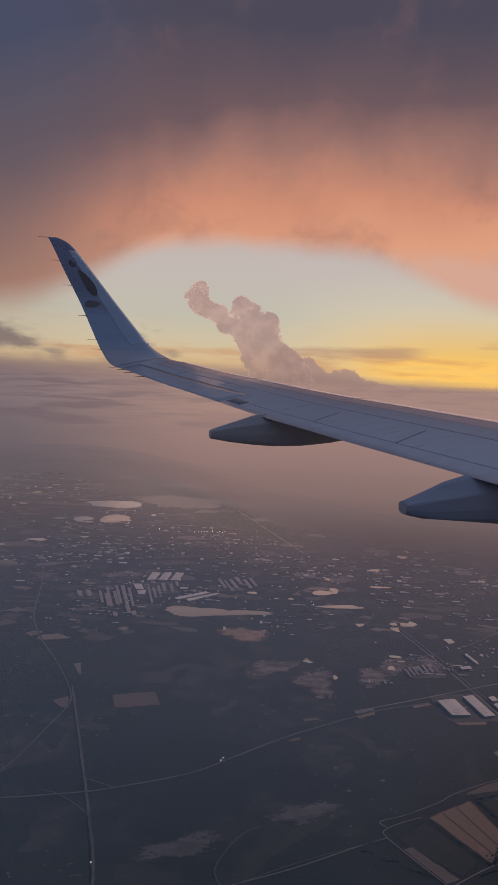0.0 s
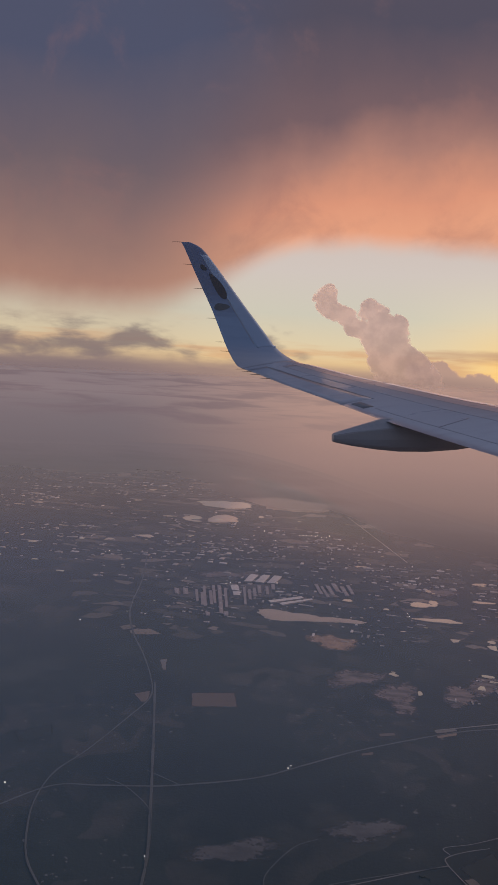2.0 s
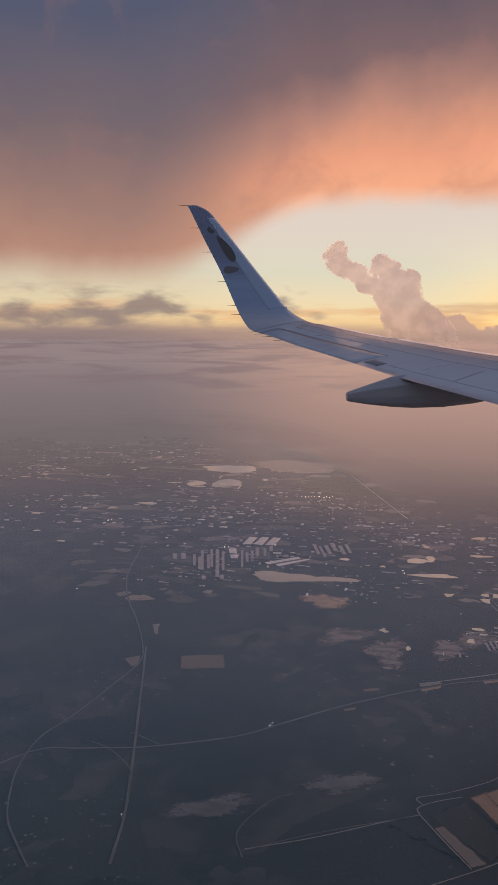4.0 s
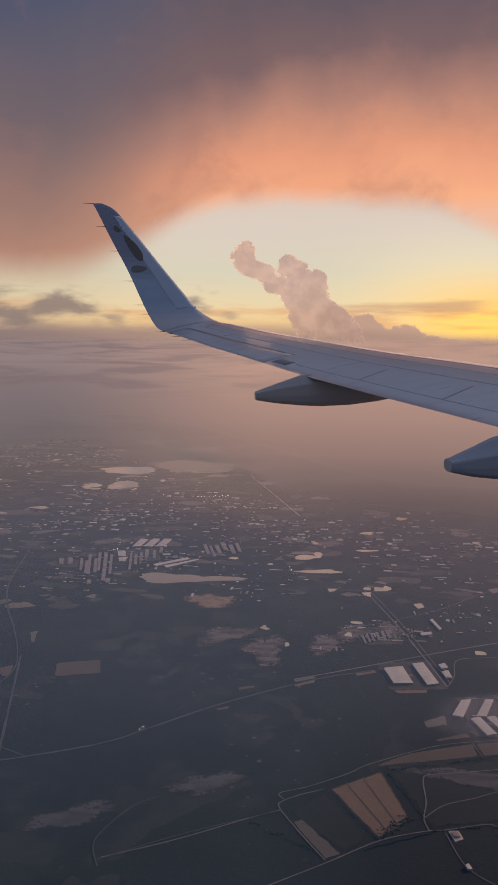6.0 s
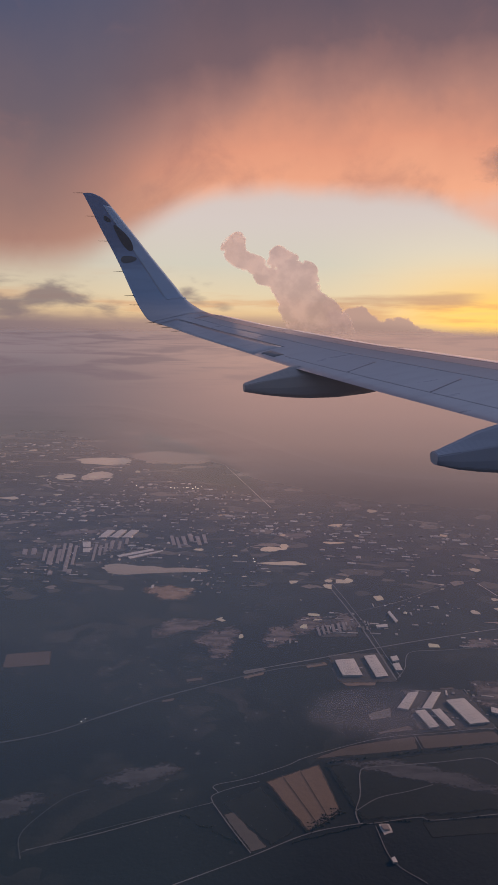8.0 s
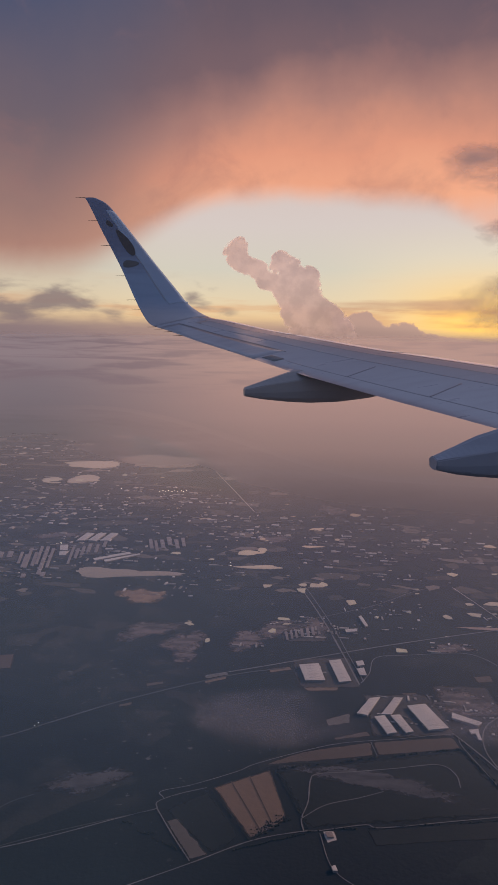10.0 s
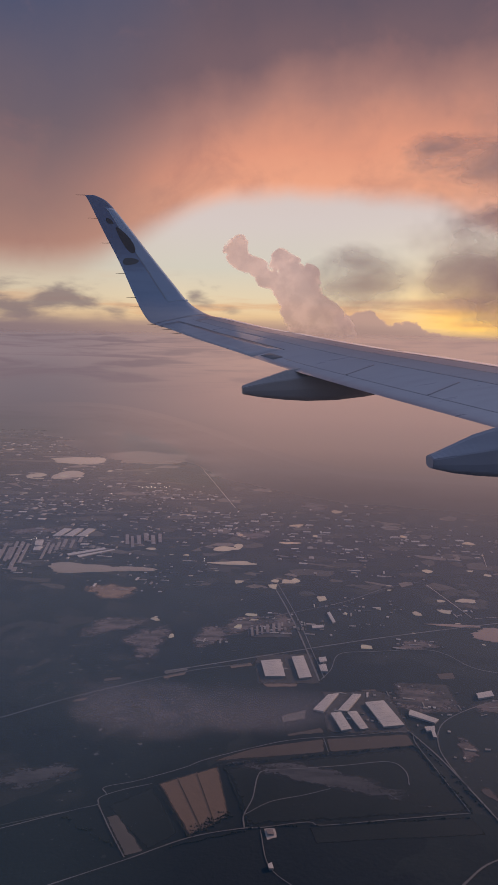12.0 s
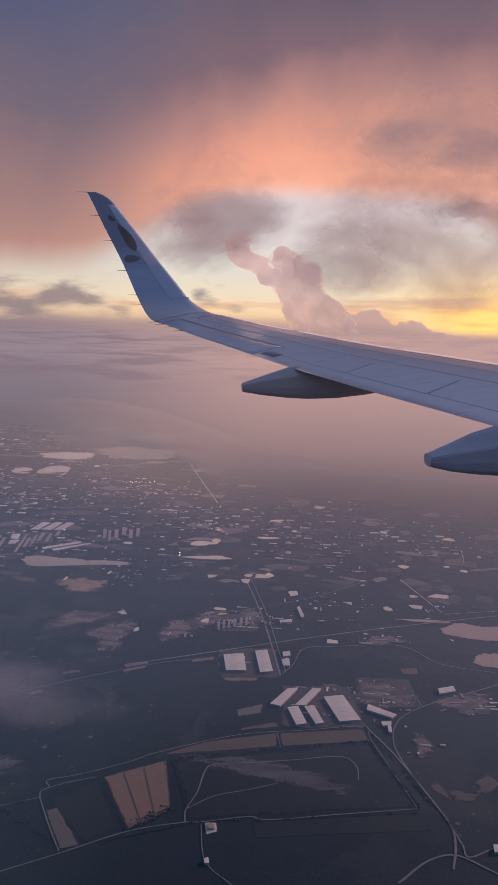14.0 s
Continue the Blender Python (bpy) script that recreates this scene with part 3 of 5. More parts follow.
def station(s):
    """Trailing and leading edge and the section's normal at the fractional station s."""
    s = min(max(s, 0.0), len(STATIONS) - 1.0)
    i = min(int(s), len(STATIONS) - 2)
    f = s - i
    ends = []
    for k in (0, 1):
        p = [Vector(STATIONS[min(max(j, 0), len(STATIONS) - 1)][k]) for j in (i - 1, i, i + 1, i + 2)]
        a, b, c, d = p
        ends.append(0.5 * ((2 * b) + (c - a) * f + (2 * a - 5 * b + 4 * c - d) * f * f + (3 * b - a - 3 * c + d) * f ** 3))
    return ends


def skin(s, u, side, lift=0.0, t=0.085):
    """A point of the wing's skin."""
    te, le = station(s)
    te2, le2 = station(s + 0.05)
    te0, le0 = station(s - 0.05)
    span = (te2 + le2) - (te0 + le0)
    chord = te - le
    nor = chord.cross(span).normalized()
    if nor.z < 0 and s < BEND:
        nor = -nor
    if s >= BEND and nor.dot(Vector((0.3, -1.0, 0.4))) < 0:
        nor = -nor
    c = chord.length
    thick = t - 0.02 * smooth01(BEND, BEND + 2.5, s)
    return le + chord * u + nor * (foil(u, side, thick) * c + lift * (1 if side > 0 else -1))


def loft(name, s0, s1, ns, us, mat, parent, label="", lift=0.0, cap=True, t=0.085):
    """The closed skin between two stations."""
    ring = [(u, 1) for u in us[::-1]] + [(u, -1) for u in us[1:]]
    verts, faces = [], []
    for i in range(ns + 1):
        s = s0 + (s1 - s0) * i / ns
        for u, side in ring:
            verts.append(skin(s, u, side, lift, t))
    m = len(ring)
    for i in range(ns):
        for k in range(m):
            k2 = (k + 1) % m
            faces.append((i * m + k, i * m + k2, (i + 1) * m + k2, (i + 1) * m + k))
    if cap:
        faces.append(tuple(range(m))[::-1])
        faces.append(tuple(ns * m + k for k in range(m)))
    ob = mesh_object(name, verts, faces, mat, parent, label, True)
    bm = bmesh.new()
    bm.from_mesh(ob.data)
    bmesh.ops.recalc_face_normals(bm, faces=bm.faces)
    for f in bm.faces:
        if len(f.verts) > 4:
            f.smooth = False
    bm.to_mesh(ob.data)
    bm.free()
    return ob


def plate(name, s0, s1, u0, u1, mat, parent, label="", lift=0.004, ns=14, nu=5, du0=0.0, du1=0.0, skew=0.0):
    """A thin panel that follows the upper skin, with its own edges. du: how far its aft edge runs out of parallel."""
    verts, faces = [], []
    for i in range(ns + 1):
        f = i / ns
        for j in range(nu + 1):
            g = j / nu
            u = (u0 + du0 * f) * (1 - g) + (u1 + du1 * f) * g
            verts.append(skin(s0 + (s1 - s0) * f + skew * g, u, 1, lift))
    for i in range(ns):
        for j in range(nu):
            k = i * (nu + 1) + j
            faces.append((k, k + 1, k + nu + 2, k + nu + 1))
    n = len(verts)
    for i in range(ns + 1):
        f = i / ns
        for j in range(nu + 1):
            g = j / nu
            u = (u0 + du0 * f) * (1 - g) + (u1 + du1 * f) * g
            verts.append(skin(s0 + (s1 - s0) * f + skew * g, u, 1, -0.004))
    rim = [i * (nu + 1) for i in range(ns + 1)] + [ns * (nu + 1) + j for j in range(1, nu + 1)]
    rim += [i * (nu + 1) + nu for i in range(ns - 1, -1, -1)] + [j for j in range(nu - 1, 0, -1)]
    for a, b in zip(rim, rim[1:] + rim[:1]):
        faces.append((a, b, b + n, a + n))
    ob = mesh_object(name, verts, faces, mat, parent, label, True)
    bm = bmesh.new()
    bm.from_mesh(ob.data)
    bmesh.ops.recalc_face_normals(bm, faces=bm.faces)
    bm.to_mesh(ob.data)
    bm.free()
    return ob


wing = tagged(new("aircraft_wing"), "grey-white airliner wing with upswept blue winglet", "aircraft wing")
US = [0, 0.006, 0.02, 0.05, 0.09, 0.15, 0.23, 0.33, 0.45, 0.58, 0.70, 0.82, 0.92, 1.0]
loft("wing_panel", 0, BEND, 66, US, M["wing_paint"], wing, "grey-white painted wing skin")
loft("winglet", BEND, len(STATIONS) - 1, 48, US, M["winglet_paint"], wing, "pale blue curved winglet")


def nose_strip(s0, s1, u1, name="leading_edge", label="metal leading edge with painted sheen", lift=0.003, mat="slat_metal_sheen"):
    us = [u1 * (k / 9) ** 1.6 for k in range(10)]
    ring = [(u, 1) for u in us[::-1]] + [(u, -1) for u in us[1:]]
    verts, faces, ns = [], [], 24
    for i in range(ns + 1):
        for u, side in ring:
            verts.append(skin(s0 + (s1 - s0) * i / ns, u, side, lift))
    m = len(ring)
    for i in range(ns):
        for k in range(m - 1):
            faces.append((i * m + k, i * m + k + 1, (i + 1) * m + k + 1, (i + 1) * m + k))
    return mesh_object(name, verts, faces, M[mat], wing, label, True)


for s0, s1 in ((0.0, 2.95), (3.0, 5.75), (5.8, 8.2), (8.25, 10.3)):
    nose_strip(s0, s1 + 0.042, 0.36, "slat", "bare metal leading edge slat, tinted with sunset sheen")
    # narrow near-white strip added as the painted highlight line
    nose_strip(s0, s1, 0.22, "leading_edge", "leading edge strip, near-white for its bright highlight", 0.007, "edge_highlight")

# flying surfaces that show as panels on the upper skin
plate("aileron", 7.05, 10.6, 0.70, 0.985, M["panel_paint"], wing, "grey aileron with a dark hinge gap", 0.003)
plate("hinge_gap", 7.0, 10.6, 0.692, 0.699, M["hinge_dark"], wing, "dark hinge gap", 0.005, 20, 1)
plate("spoiler_gap", 0.0, 6.5, 0.858, 0.862, M["gap"], wing, "", 0.004, 30, 1)
plate("flap_joint", 3.65, 3.672, 0.60, 0.855, M["gap"], wing, "dark joint between spoiler panels", 0.0035, 1, 8, skew=-0.15)
plate("flap_joint", 5.20, 5.222, 0.60, 0.855, M["gap"], wing, "dark joint between spoiler panels", 0.0035, 1, 8, skew=-0.12)
# strip added to paint the reflection's fade behind the slats
plate("skin_panel", 0.0, 10.3, 0.345, 0.5275, M["skin_sheen"], wing, "added strip of wing skin, toned as the sheen's fade", 0.001, 60, 8)
plate("slat_gap", 0.0, 10.2, 0.528, 0.534, M["gap"], wing, "dark line behind the slats", 0.003, 60, 1)
plate("access_panel", 6.60, 6.97, 0.84, 0.93, M["hinge_dark"], wing, "small darker panel near the flap end", 0.006, 3, 2)

# winglet: dark blue tip, seam and a plain emblem
plate("winglet_nose", 13.0, 17.2, 0.012, 0.395, M["winglet_light"], wing, "lighter blue leading edge of the winglet", 0.002, 30, 8)
plate("winglet_seam", 13.4, 17.0, 0.40, 0.41, M["gap"], wing, "thin dark seam", 0.004, 24, 1)


def emblem(name, s, u, rs, ru, tilt, mat, lift=0.007):
    verts = []
    n = 28
    for k in range(n):
        a = 2 * math.pi * k / n
        e, f = math.cos(a), math.sin(a) * (1.0 - 0.35 * math.cos(a))
        ds = e * math.cos(tilt) - f * math.sin(tilt) * 0.6
        df = e * math.sin(tilt) * 0.6 + f * math.cos(tilt)
        verts.append(skin(s + rs * ds, u + ru * df, 1, lift))
    verts.append(skin(s, u, 1, lift))
    return mesh_object(name, verts, [(k, (k + 1) % n, n) for k in range(n)], mat, wing, "plain dark shape painted on the winglet")


emblem("emblem", 15.72, 0.45, 0.50, 0.17, 0.5, M["emblem_brown"])
emblem("emblem", 16.42, 0.60, 0.14, 0.11, 0.0, M["emblem_brown"])
emblem("emblem", 15.02, 0.70, 0.12, 0.24, 0.5, M["emblem_grey"])


# canoe fairings of the flap tracks: along, ridge, shoulder and keel heights
def fairing(rows, half, label, mat):
    verts, faces, m = [], [], 12
    rows2 = []
    for i in range(len(rows) - 1):
        for k in range(4):
            f = k / 4
            rows2.append([a + (b - a) * f for a, b in zip(rows[i], rows[i + 1])])
    rows2.append(list(rows[-1]))
    n = len(rows2)
    for i, (x, y, zr, zs, zb) in enumerate(rows2):
        f = i / (n - 1)
        wd = half * (0.62 + 0.38 * smooth01(0, 0.4, f)) * (1 - 0.55 * smooth01(0.7, 1.0, f))
        hgt = zs - zb
        sect = [(0.25, zr), (-0.2, zr - 0.1 * (zr - zs)), (-0.95, zs + 0.06 * (zr - zs)), (-1.0, zs - 0.03 * hgt), (-0.98, zs - 0.5 * hgt), (-0.86, zs - 0.82 * hgt),
                (-0.5, zb + 0.03 * hgt), (0.0, zb), (0.5, zb + 0.03 * hgt), (0.86, zs - 0.82 * hgt), (1.0, zs - 0.1 * hgt), (0.9, zs + 0.3 * (zr - zs))]
        for a, z in sect:
            verts.append((x - 0.2 * a * wd, y + 0.98 * a * wd, z))
    for i in range(n - 1):
        for k in range(m):
            k2 = (k + 1) % m
            faces.append((i * m + k, i * m + k2, (i + 1) * m + k2, (i + 1) * m + k))
    faces += [tuple(range(m)), tuple((n - 1) * m + k for k in range(m))[::-1]]
    ob = mesh_object("flap_track_fairing", verts, faces, mat, wing, label)
    bm = bmesh.new()
    bm.from_mesh(ob.data)
    bmesh.ops.recalc_face_normals(bm, faces=bm.faces)
    sharp = [e for e in bm.edges if len(e.link_faces) == 2 and e.calc_face_angle() > 0.6]
    bmesh.ops.bevel(bm, geom=sharp, offset=0.012, segments=2, affect="EDGES")
    bm.to_mesh(ob.data)
    bm.free()
    return ob


fairing([
     (-0.980, 15.050, -0.930, -0.963, -1.101),
     (-0.589, 15.130, -0.788, -0.876, -1.163),
     (-0.129, 15.224, -0.622, -0.799, -1.209),
     (0.290, 15.309, -0.533, -0.721, -1.228),
     (0.847, 15.423, -0.532, -0.732, -1.208),
     (1.412, 15.538, -0.587, -0.755, -1.137),
     (1.871, 15.632, -0.699, -0.777, -1.048),
], 0.24, "grey canoe-shaped flap track fairing", M["fairing_paint"])
fairing([
     (1.994, 10.920, -1.608, -1.640, -1.785),
     (2.299, 10.982, -1.467, -1.588, -1.855),
     (2.621, 11.048, -1.318, -1.527, -1.893),
     (2.947, 11.114, -1.216, -1.467, -1.915),
     (3.336, 11.194, -1.147, -1.390, -1.926),
     (3.869, 11.302, -1.168, -1.372, -1.907),
     (4.387, 11.408, -1.229, -1.394, -1.824),
     (4.738, 11.480, -1.299, -1.423, -1.713),
], 0.26, "blue-grey canoe-shaped flap track fairing", M["fairing_blue"])


# static wicks along the trailing edge
def wick(s, length, drop=0.0):
    p = skin(s, 0.995, 1)
    d = Vector((-0.97, -0.12, drop)).normalized()
    bm = bmesh.new()
    bmesh.ops.create_cone(bm, cap_ends=True, segments=6, radius1=0.008, radius2=0.003, depth=length)
    turn = d.to_track_quat("Z", "Y").to_matrix().to_4x4()
    bmesh.ops.transform(bm, matrix=Matrix.Translation(p + d * length * 0.45) @ turn, verts=bm.verts)
    part("static_wick", bm, M["seal_dark"], wing, "thin dark static discharge wick")


for s in (19.7, 16.5, 15.6, 14.7, 13.9, 13.2):
    wick(s, 0.26)
for s in (9.55, 9.95, 10.35, 10.8):
    wick(s, 0.24, -0.06)

# strobe in the notch of the leading edge
bm = bmesh.new()
bmesh.ops.create_uvsphere(bm, u_segments=14, v_segments=8, radius=0.032)
bmesh.ops.scale(bm, vec=(1.3, 0.7, 0.9), verts=bm.verts)
bmesh.ops.translate(bm, vec=skin(13.0, 0.015, 1, 0.01), verts=bm.verts)
part("strobe_light", bm, M["lamp_glass"], wing, "clear glass strobe light", True)

# ---- things on the plain ----
rng = random.Random(7)


def flat_thing(name, outline, mat, label, category, group="", thick=0.0016, kind=""):
    """A low slab over the ground with the given outline (metres)."""
    n = len(outline)
    thick += rng.uniform(0, 0.0002)
    verts = [(x, y, terrain(x, y) + thick) for x, y in outline] + [(x, y, terrain(x, y) - 0.002) for x, y in outline]
    faces = [tuple(range(n))] + [(k, k + n, (k + 1) % n + n, (k + 1) % n) for k in range(n)]
    ob = mesh_object(name, verts, faces, mat)
    if ob.data.polygons[0].normal.z < 0:
        ob.data.flip_normals()
    return tagged(ob, label, category, group, kind)


def shore(cx, cy, rx, ry, rough, n=40):
    """An uneven closed outline."""
    ph = [rng.uniform(0, 6.28) for _ in range(5)]
    pts = []
    for k in range(n):
        a = 2 * math.pi * k / n
        q = 1 + rough * sum(math.sin((j + 2) * a + p) / (j + 1.6) for j, p in enumerate(ph)) + rng.uniform(-0.06, 0.06)
        pts.append((cx + rx * q * math.cos(a), cy + ry * q * math.sin(a)))
    return pts


LAKES = []


def in_lake(x, y):
    return any(((x - a) / (1.25 * p)) ** 2 + ((y - b) / (1.25 * q)) ** 2 < 1 for a, b, p, q in LAKES)


def lake(cx, cy, rx, ry, taper=0.0, mat="water"):
    """Taper over 0 narrows it towards +x, under 0 towards -x."""
    LAKES.append((cx, cy, rx, ry))
    pts = [(x, cy + (y - cy) * (1 - taper * (x - cx) / rx) * (1 - 0.25 * abs(taper))) for x, y in shore(cx, cy, rx, ry, 0.22, 84)]
    flat_thing("lake", pts, M[mat], "pale lake mirroring the evening sky", "lake", "lakes", 0.0006)


def pond(cx, cy, rx, ry):
    """A small angular pool."""
    n = rng.choice((4, 4, 5, 5, 6))
    turn = rng.uniform(0, 6.28)
    corner = []
    for k in range(n):
        a = turn + 6.283 * (k + rng.uniform(-0.25, 0.25)) / n
        q = rng.uniform(0.55, 1.2)
        corner.append((cx + rx * 0.95 * q * math.cos(a), cy + ry * 0.72 * q * math.sin(a)))
    pts = []
    for (xa, ya), (xb, yb) in zip(corner, corner[1:] + corner[:1]):
        for f in (0.12, 0.5, 0.88):
            pts.append((xa + (xb - xa) * f + rng.uniform(-0.05, 0.05) * rx, ya + (yb - ya) * f + rng.uniform(-0.05, 0.05) * ry))
    flat_thing("pond", pts, M["water"], "small pale pond on the dark plain", "pond", "ponds", 0.0008)


def bare_earth(cx, cy, rx, ry, mat="spoil", turn=None):
    """A scraped, mottled patch that frays into the scrub."""
    turn = rng.uniform(-0.25, 0.25) if turn is None else turn
    ph = [rng.uniform(0, 6.28) for _ in range(4)]
    verts, faces, cover, n, rings = [], [], [], 48, 10
    up = 0.00045 + rng.uniform(0, 0.00015)
    for i in range(rings + 1):
        f = i / rings
        for k in range(n):
            a = 6.283 * k / n
            q = f * (1 + 0.16 * math.sin(2 * a + ph[0]) + 0.13 * math.sin(3 * a + ph[1]) + 0.10 * math.sin(5 * a + ph[2]) + 0.06 * math.sin(9 * a + ph[3]))
            ex, ey = 1.05 * rx * q * math.cos(a), 1.05 * ry * q * math.sin(a)
            x, y = cx + ex, cy + ey + turn * ex
            verts.append((x, y, terrain(x, y) + up))
            cover.append(1 - f)
    for i in range(rings):
        for k in range(n):
            k2 = (k + 1) % n
            faces.append((i * n + k, (i + 1) * n + k, (i + 1) * n + k2, i * n + k2))
    ob = mesh_object("bare_earth", verts, faces, M[mat])
    ob.data.attributes.new("cover", "FLOAT", "POINT").data.foreach_set("value", cover)
    return tagged(ob, "mottled patch of scraped bare earth", "bare earth", "bare patches", "stuff")


SOIL = {"tan": "ploughed tan field", "brown": "brown stubble field", "green": "dark green field", "grey": "pale grey gravel plot", "pad": "white paved yard", "asphalt": "grey paved yard round the warehouses"}


def field(a, b, c, d, soil):
    """A parcel between four corners, frayed along its edges."""
    a, b, c, d = (Vector((*p, 0)) for p in (a, b, c, d))
    wide, deep, n = ((b - a).length + (c - d).length) / 2, ((d - a).length + (c - b).length) / 2, 16
    up = (0.0003 if soil != "green" else 0.00015) + rng.uniform(0, 0.0001)
    verts, faces, cover = [], [], []
    for i in range(n + 1):
        for j in range(n + 1):
            u, v = smooth01(0, 1, i / n), smooth01(0, 1, j / n)
            p = a.lerp(b, u).lerp(d.lerp(c, u), v)
            inside = min(min(u, 1 - u) * wide, min(v, 1 - v) * deep)
            p += Vector((noise.noise(p * 60), noise.noise(p * 60 + Vector((9, 9, 9))), 0)) * 0.0016
            verts.append((p.x, p.y, terrain(p.x, p.y) + up))
            cover.append(min(1.0, 0.1 + inside / (0.12 * min(wide, deep) + 0.004)))
    for i in range(n):
        for j in range(n):
            k = i * (n + 1) + j
            faces.append((k, k + n + 1, k + n + 2, k + 1))
    ob = mesh_object("field", verts, faces, M[soil])
    if ob.data.polygons[0].normal.z < 0:
        ob.data.flip_normals()
    ob.data.attributes.new("cover", "FLOAT", "POINT").data.foreach_set("value", cover)
    return tagged(ob, SOIL[soil], "field", "fields")


def road(pts, width, mat):
    """A track over smooth joints of the given corners."""
    p = [Vector((*q, 0)) for q in pts]
    p = [2 * p[0] - p[1]] + p + [2 * p[-1] - p[-2]]
    line = []
    for i in range(1, len(p) - 2):
        a, b, c, d = p[i - 1:i + 3]
        for k in range(8):
            f = k / 8
            line.append(0.5 * ((2 * b) + (c - a) * f + (2 * a - 5 * b + 4 * c - d) * f * f + (3 * b - a - 3 * c + d) * f ** 3))
    line.append(p[-2])
    verts, faces = [], []
    for i, q in enumerate(line):
        t = (line[min(i + 1, len(line) - 1)] - line[max(i - 1, 0)]).normalized()
        s = Vector((-t.y, t.x, 0)) * width * 0.5 * rng.uniform(0.85, 1.1)
        for v, up in ((q - s, 0.0007), (q - s * 0.6, 0.0008), (q + s * 0.6, 0.0008), (q + s, 0.0007)):
            verts.append((v.x, v.y, terrain(v.x, v.y) + up))
    for i in range(len(line) - 1):
        for k in range(3):
            j = i * 4 + k
            faces.append((j, j + 4, j + 5, j + 1))
    ob = mesh_object("road", verts, faces, mat)
    ob.data.attributes.new("cover", "FLOAT", "POINT").data.foreach_set("value", [0.12, 0.62, 0.62, 0.12] * len(line))
    if ob.data.polygons[1].normal.z < 0:
        ob.data.flip_normals()
    return tagged(ob, "pale narrow road across the plain", "road", "roads", "structure")


def warehouse(a, b, c, d, roofing="roof_white"):
    """A long shed: walls, a low gabled roof and roof lights."""
    q = [Vector((*p, 0)) for p in (a, b, c, d)]
    mid = sum(q, Vector()) / 4
    z = terrain(mid.x, mid.y)
    size = min((q[1] - q[0]).length, (q[2] - q[1]).length)
    high = 0.0024 + 0.025 * size if roofing == "roof_white" else 0.0014 + 0.03 * size
    shed = tagged(new("warehouse"), "long white-roofed warehouse on the plain" if roofing == "roof_white" else "long low grey-roofed shed on the plain", "warehouse", "warehouses")
    shed.location = (mid.x, mid.y, z)
    q = [p - mid for p in q]
    lo, hi = Vector((0, 0, -0.002)), Vector((0, 0, high))
    mesh_object("wall", [p + lo for p in q] + [p + hi for p in q], [(k, (k + 1) % 4, (k + 1) % 4 + 4, k + 4) for k in range(4)] + [(4, 5, 6, 7)], M["wall_grey"], shed)
    if (q[1] - q[0]).length > (q[2] - q[1]).length:
        q = q[1:] + q[:1]
    e = [p * 1.03 for p in q]
    r0, r1 = (e[0] + e[1]) / 2, (e[2] + e[3]) / 2
    up, rise = Vector((0, 0, high + 0.0006)), Vector((0, 0, high + 0.0006 + 0.012 * size))
    verts = [e[0] + up, e[1] + up, e[2] + up, e[3] + up, r0 + rise, r1 + rise]
    roof = mesh_object("roof", verts, [(0, 4, 5, 3), (4, 1, 2, 5), (0, 1, 4), (2, 3, 5)], M[roofing], shed)
    bm = bmesh.new()
    bm.from_mesh(roof.data)
    bmesh.ops.recalc_face_normals(bm, faces=bm.faces)
    bm.to_mesh(roof.data)
    bm.free()
    if size > 0.012:
        for k in range(5):
            f = (k + 0.7) / 5.6
            m = r0.lerp(r1, f)
            side = (e[1] - e[0]) * 0.22
            g = (e[3] - e[0]) * 0.012
            s = [m - side - g, m + side - g, m + side + g, m - side + g]
            lift = high + 0.0006 + 0.012 * size + 0.0001
            mesh_object("roof_light", [Vector((p.x, p.y, lift)) for p in s], [(0, 1, 2, 3)], M["roof_grey"], roof)
    return shed


def house(verts, faces, x, y, lx, ly, hz, a):
    """Walls and a gabled roof."""
    z, c, s, b = terrain(x, y), math.cos(a), math.sin(a), len(verts)
    for dz in (-0.002, hz):
        for ex, ey in ((-1, -1), (1, -1), (1, 1), (-1, 1)):
            px, py = ex * lx / 2, ey * ly / 2
            verts.append((x + c * px - s * py, y + s * px + c * py, z + dz))
    for e in (-1, 1):
        verts.append((x + c * e * lx / 2, y + s * e * lx / 2, z + hz + ly * 0.05))
    faces += [(b + k, b + (k + 1) % 4, b + (k + 1) % 4 + 4, b + k + 4) for k in range(4)]
    faces += [(b + 4, b + 5, b + 9, b + 8), (b + 6, b + 7, b + 8, b + 9), (b + 4, b + 8, b + 7), (b + 5, b + 6, b + 9)]


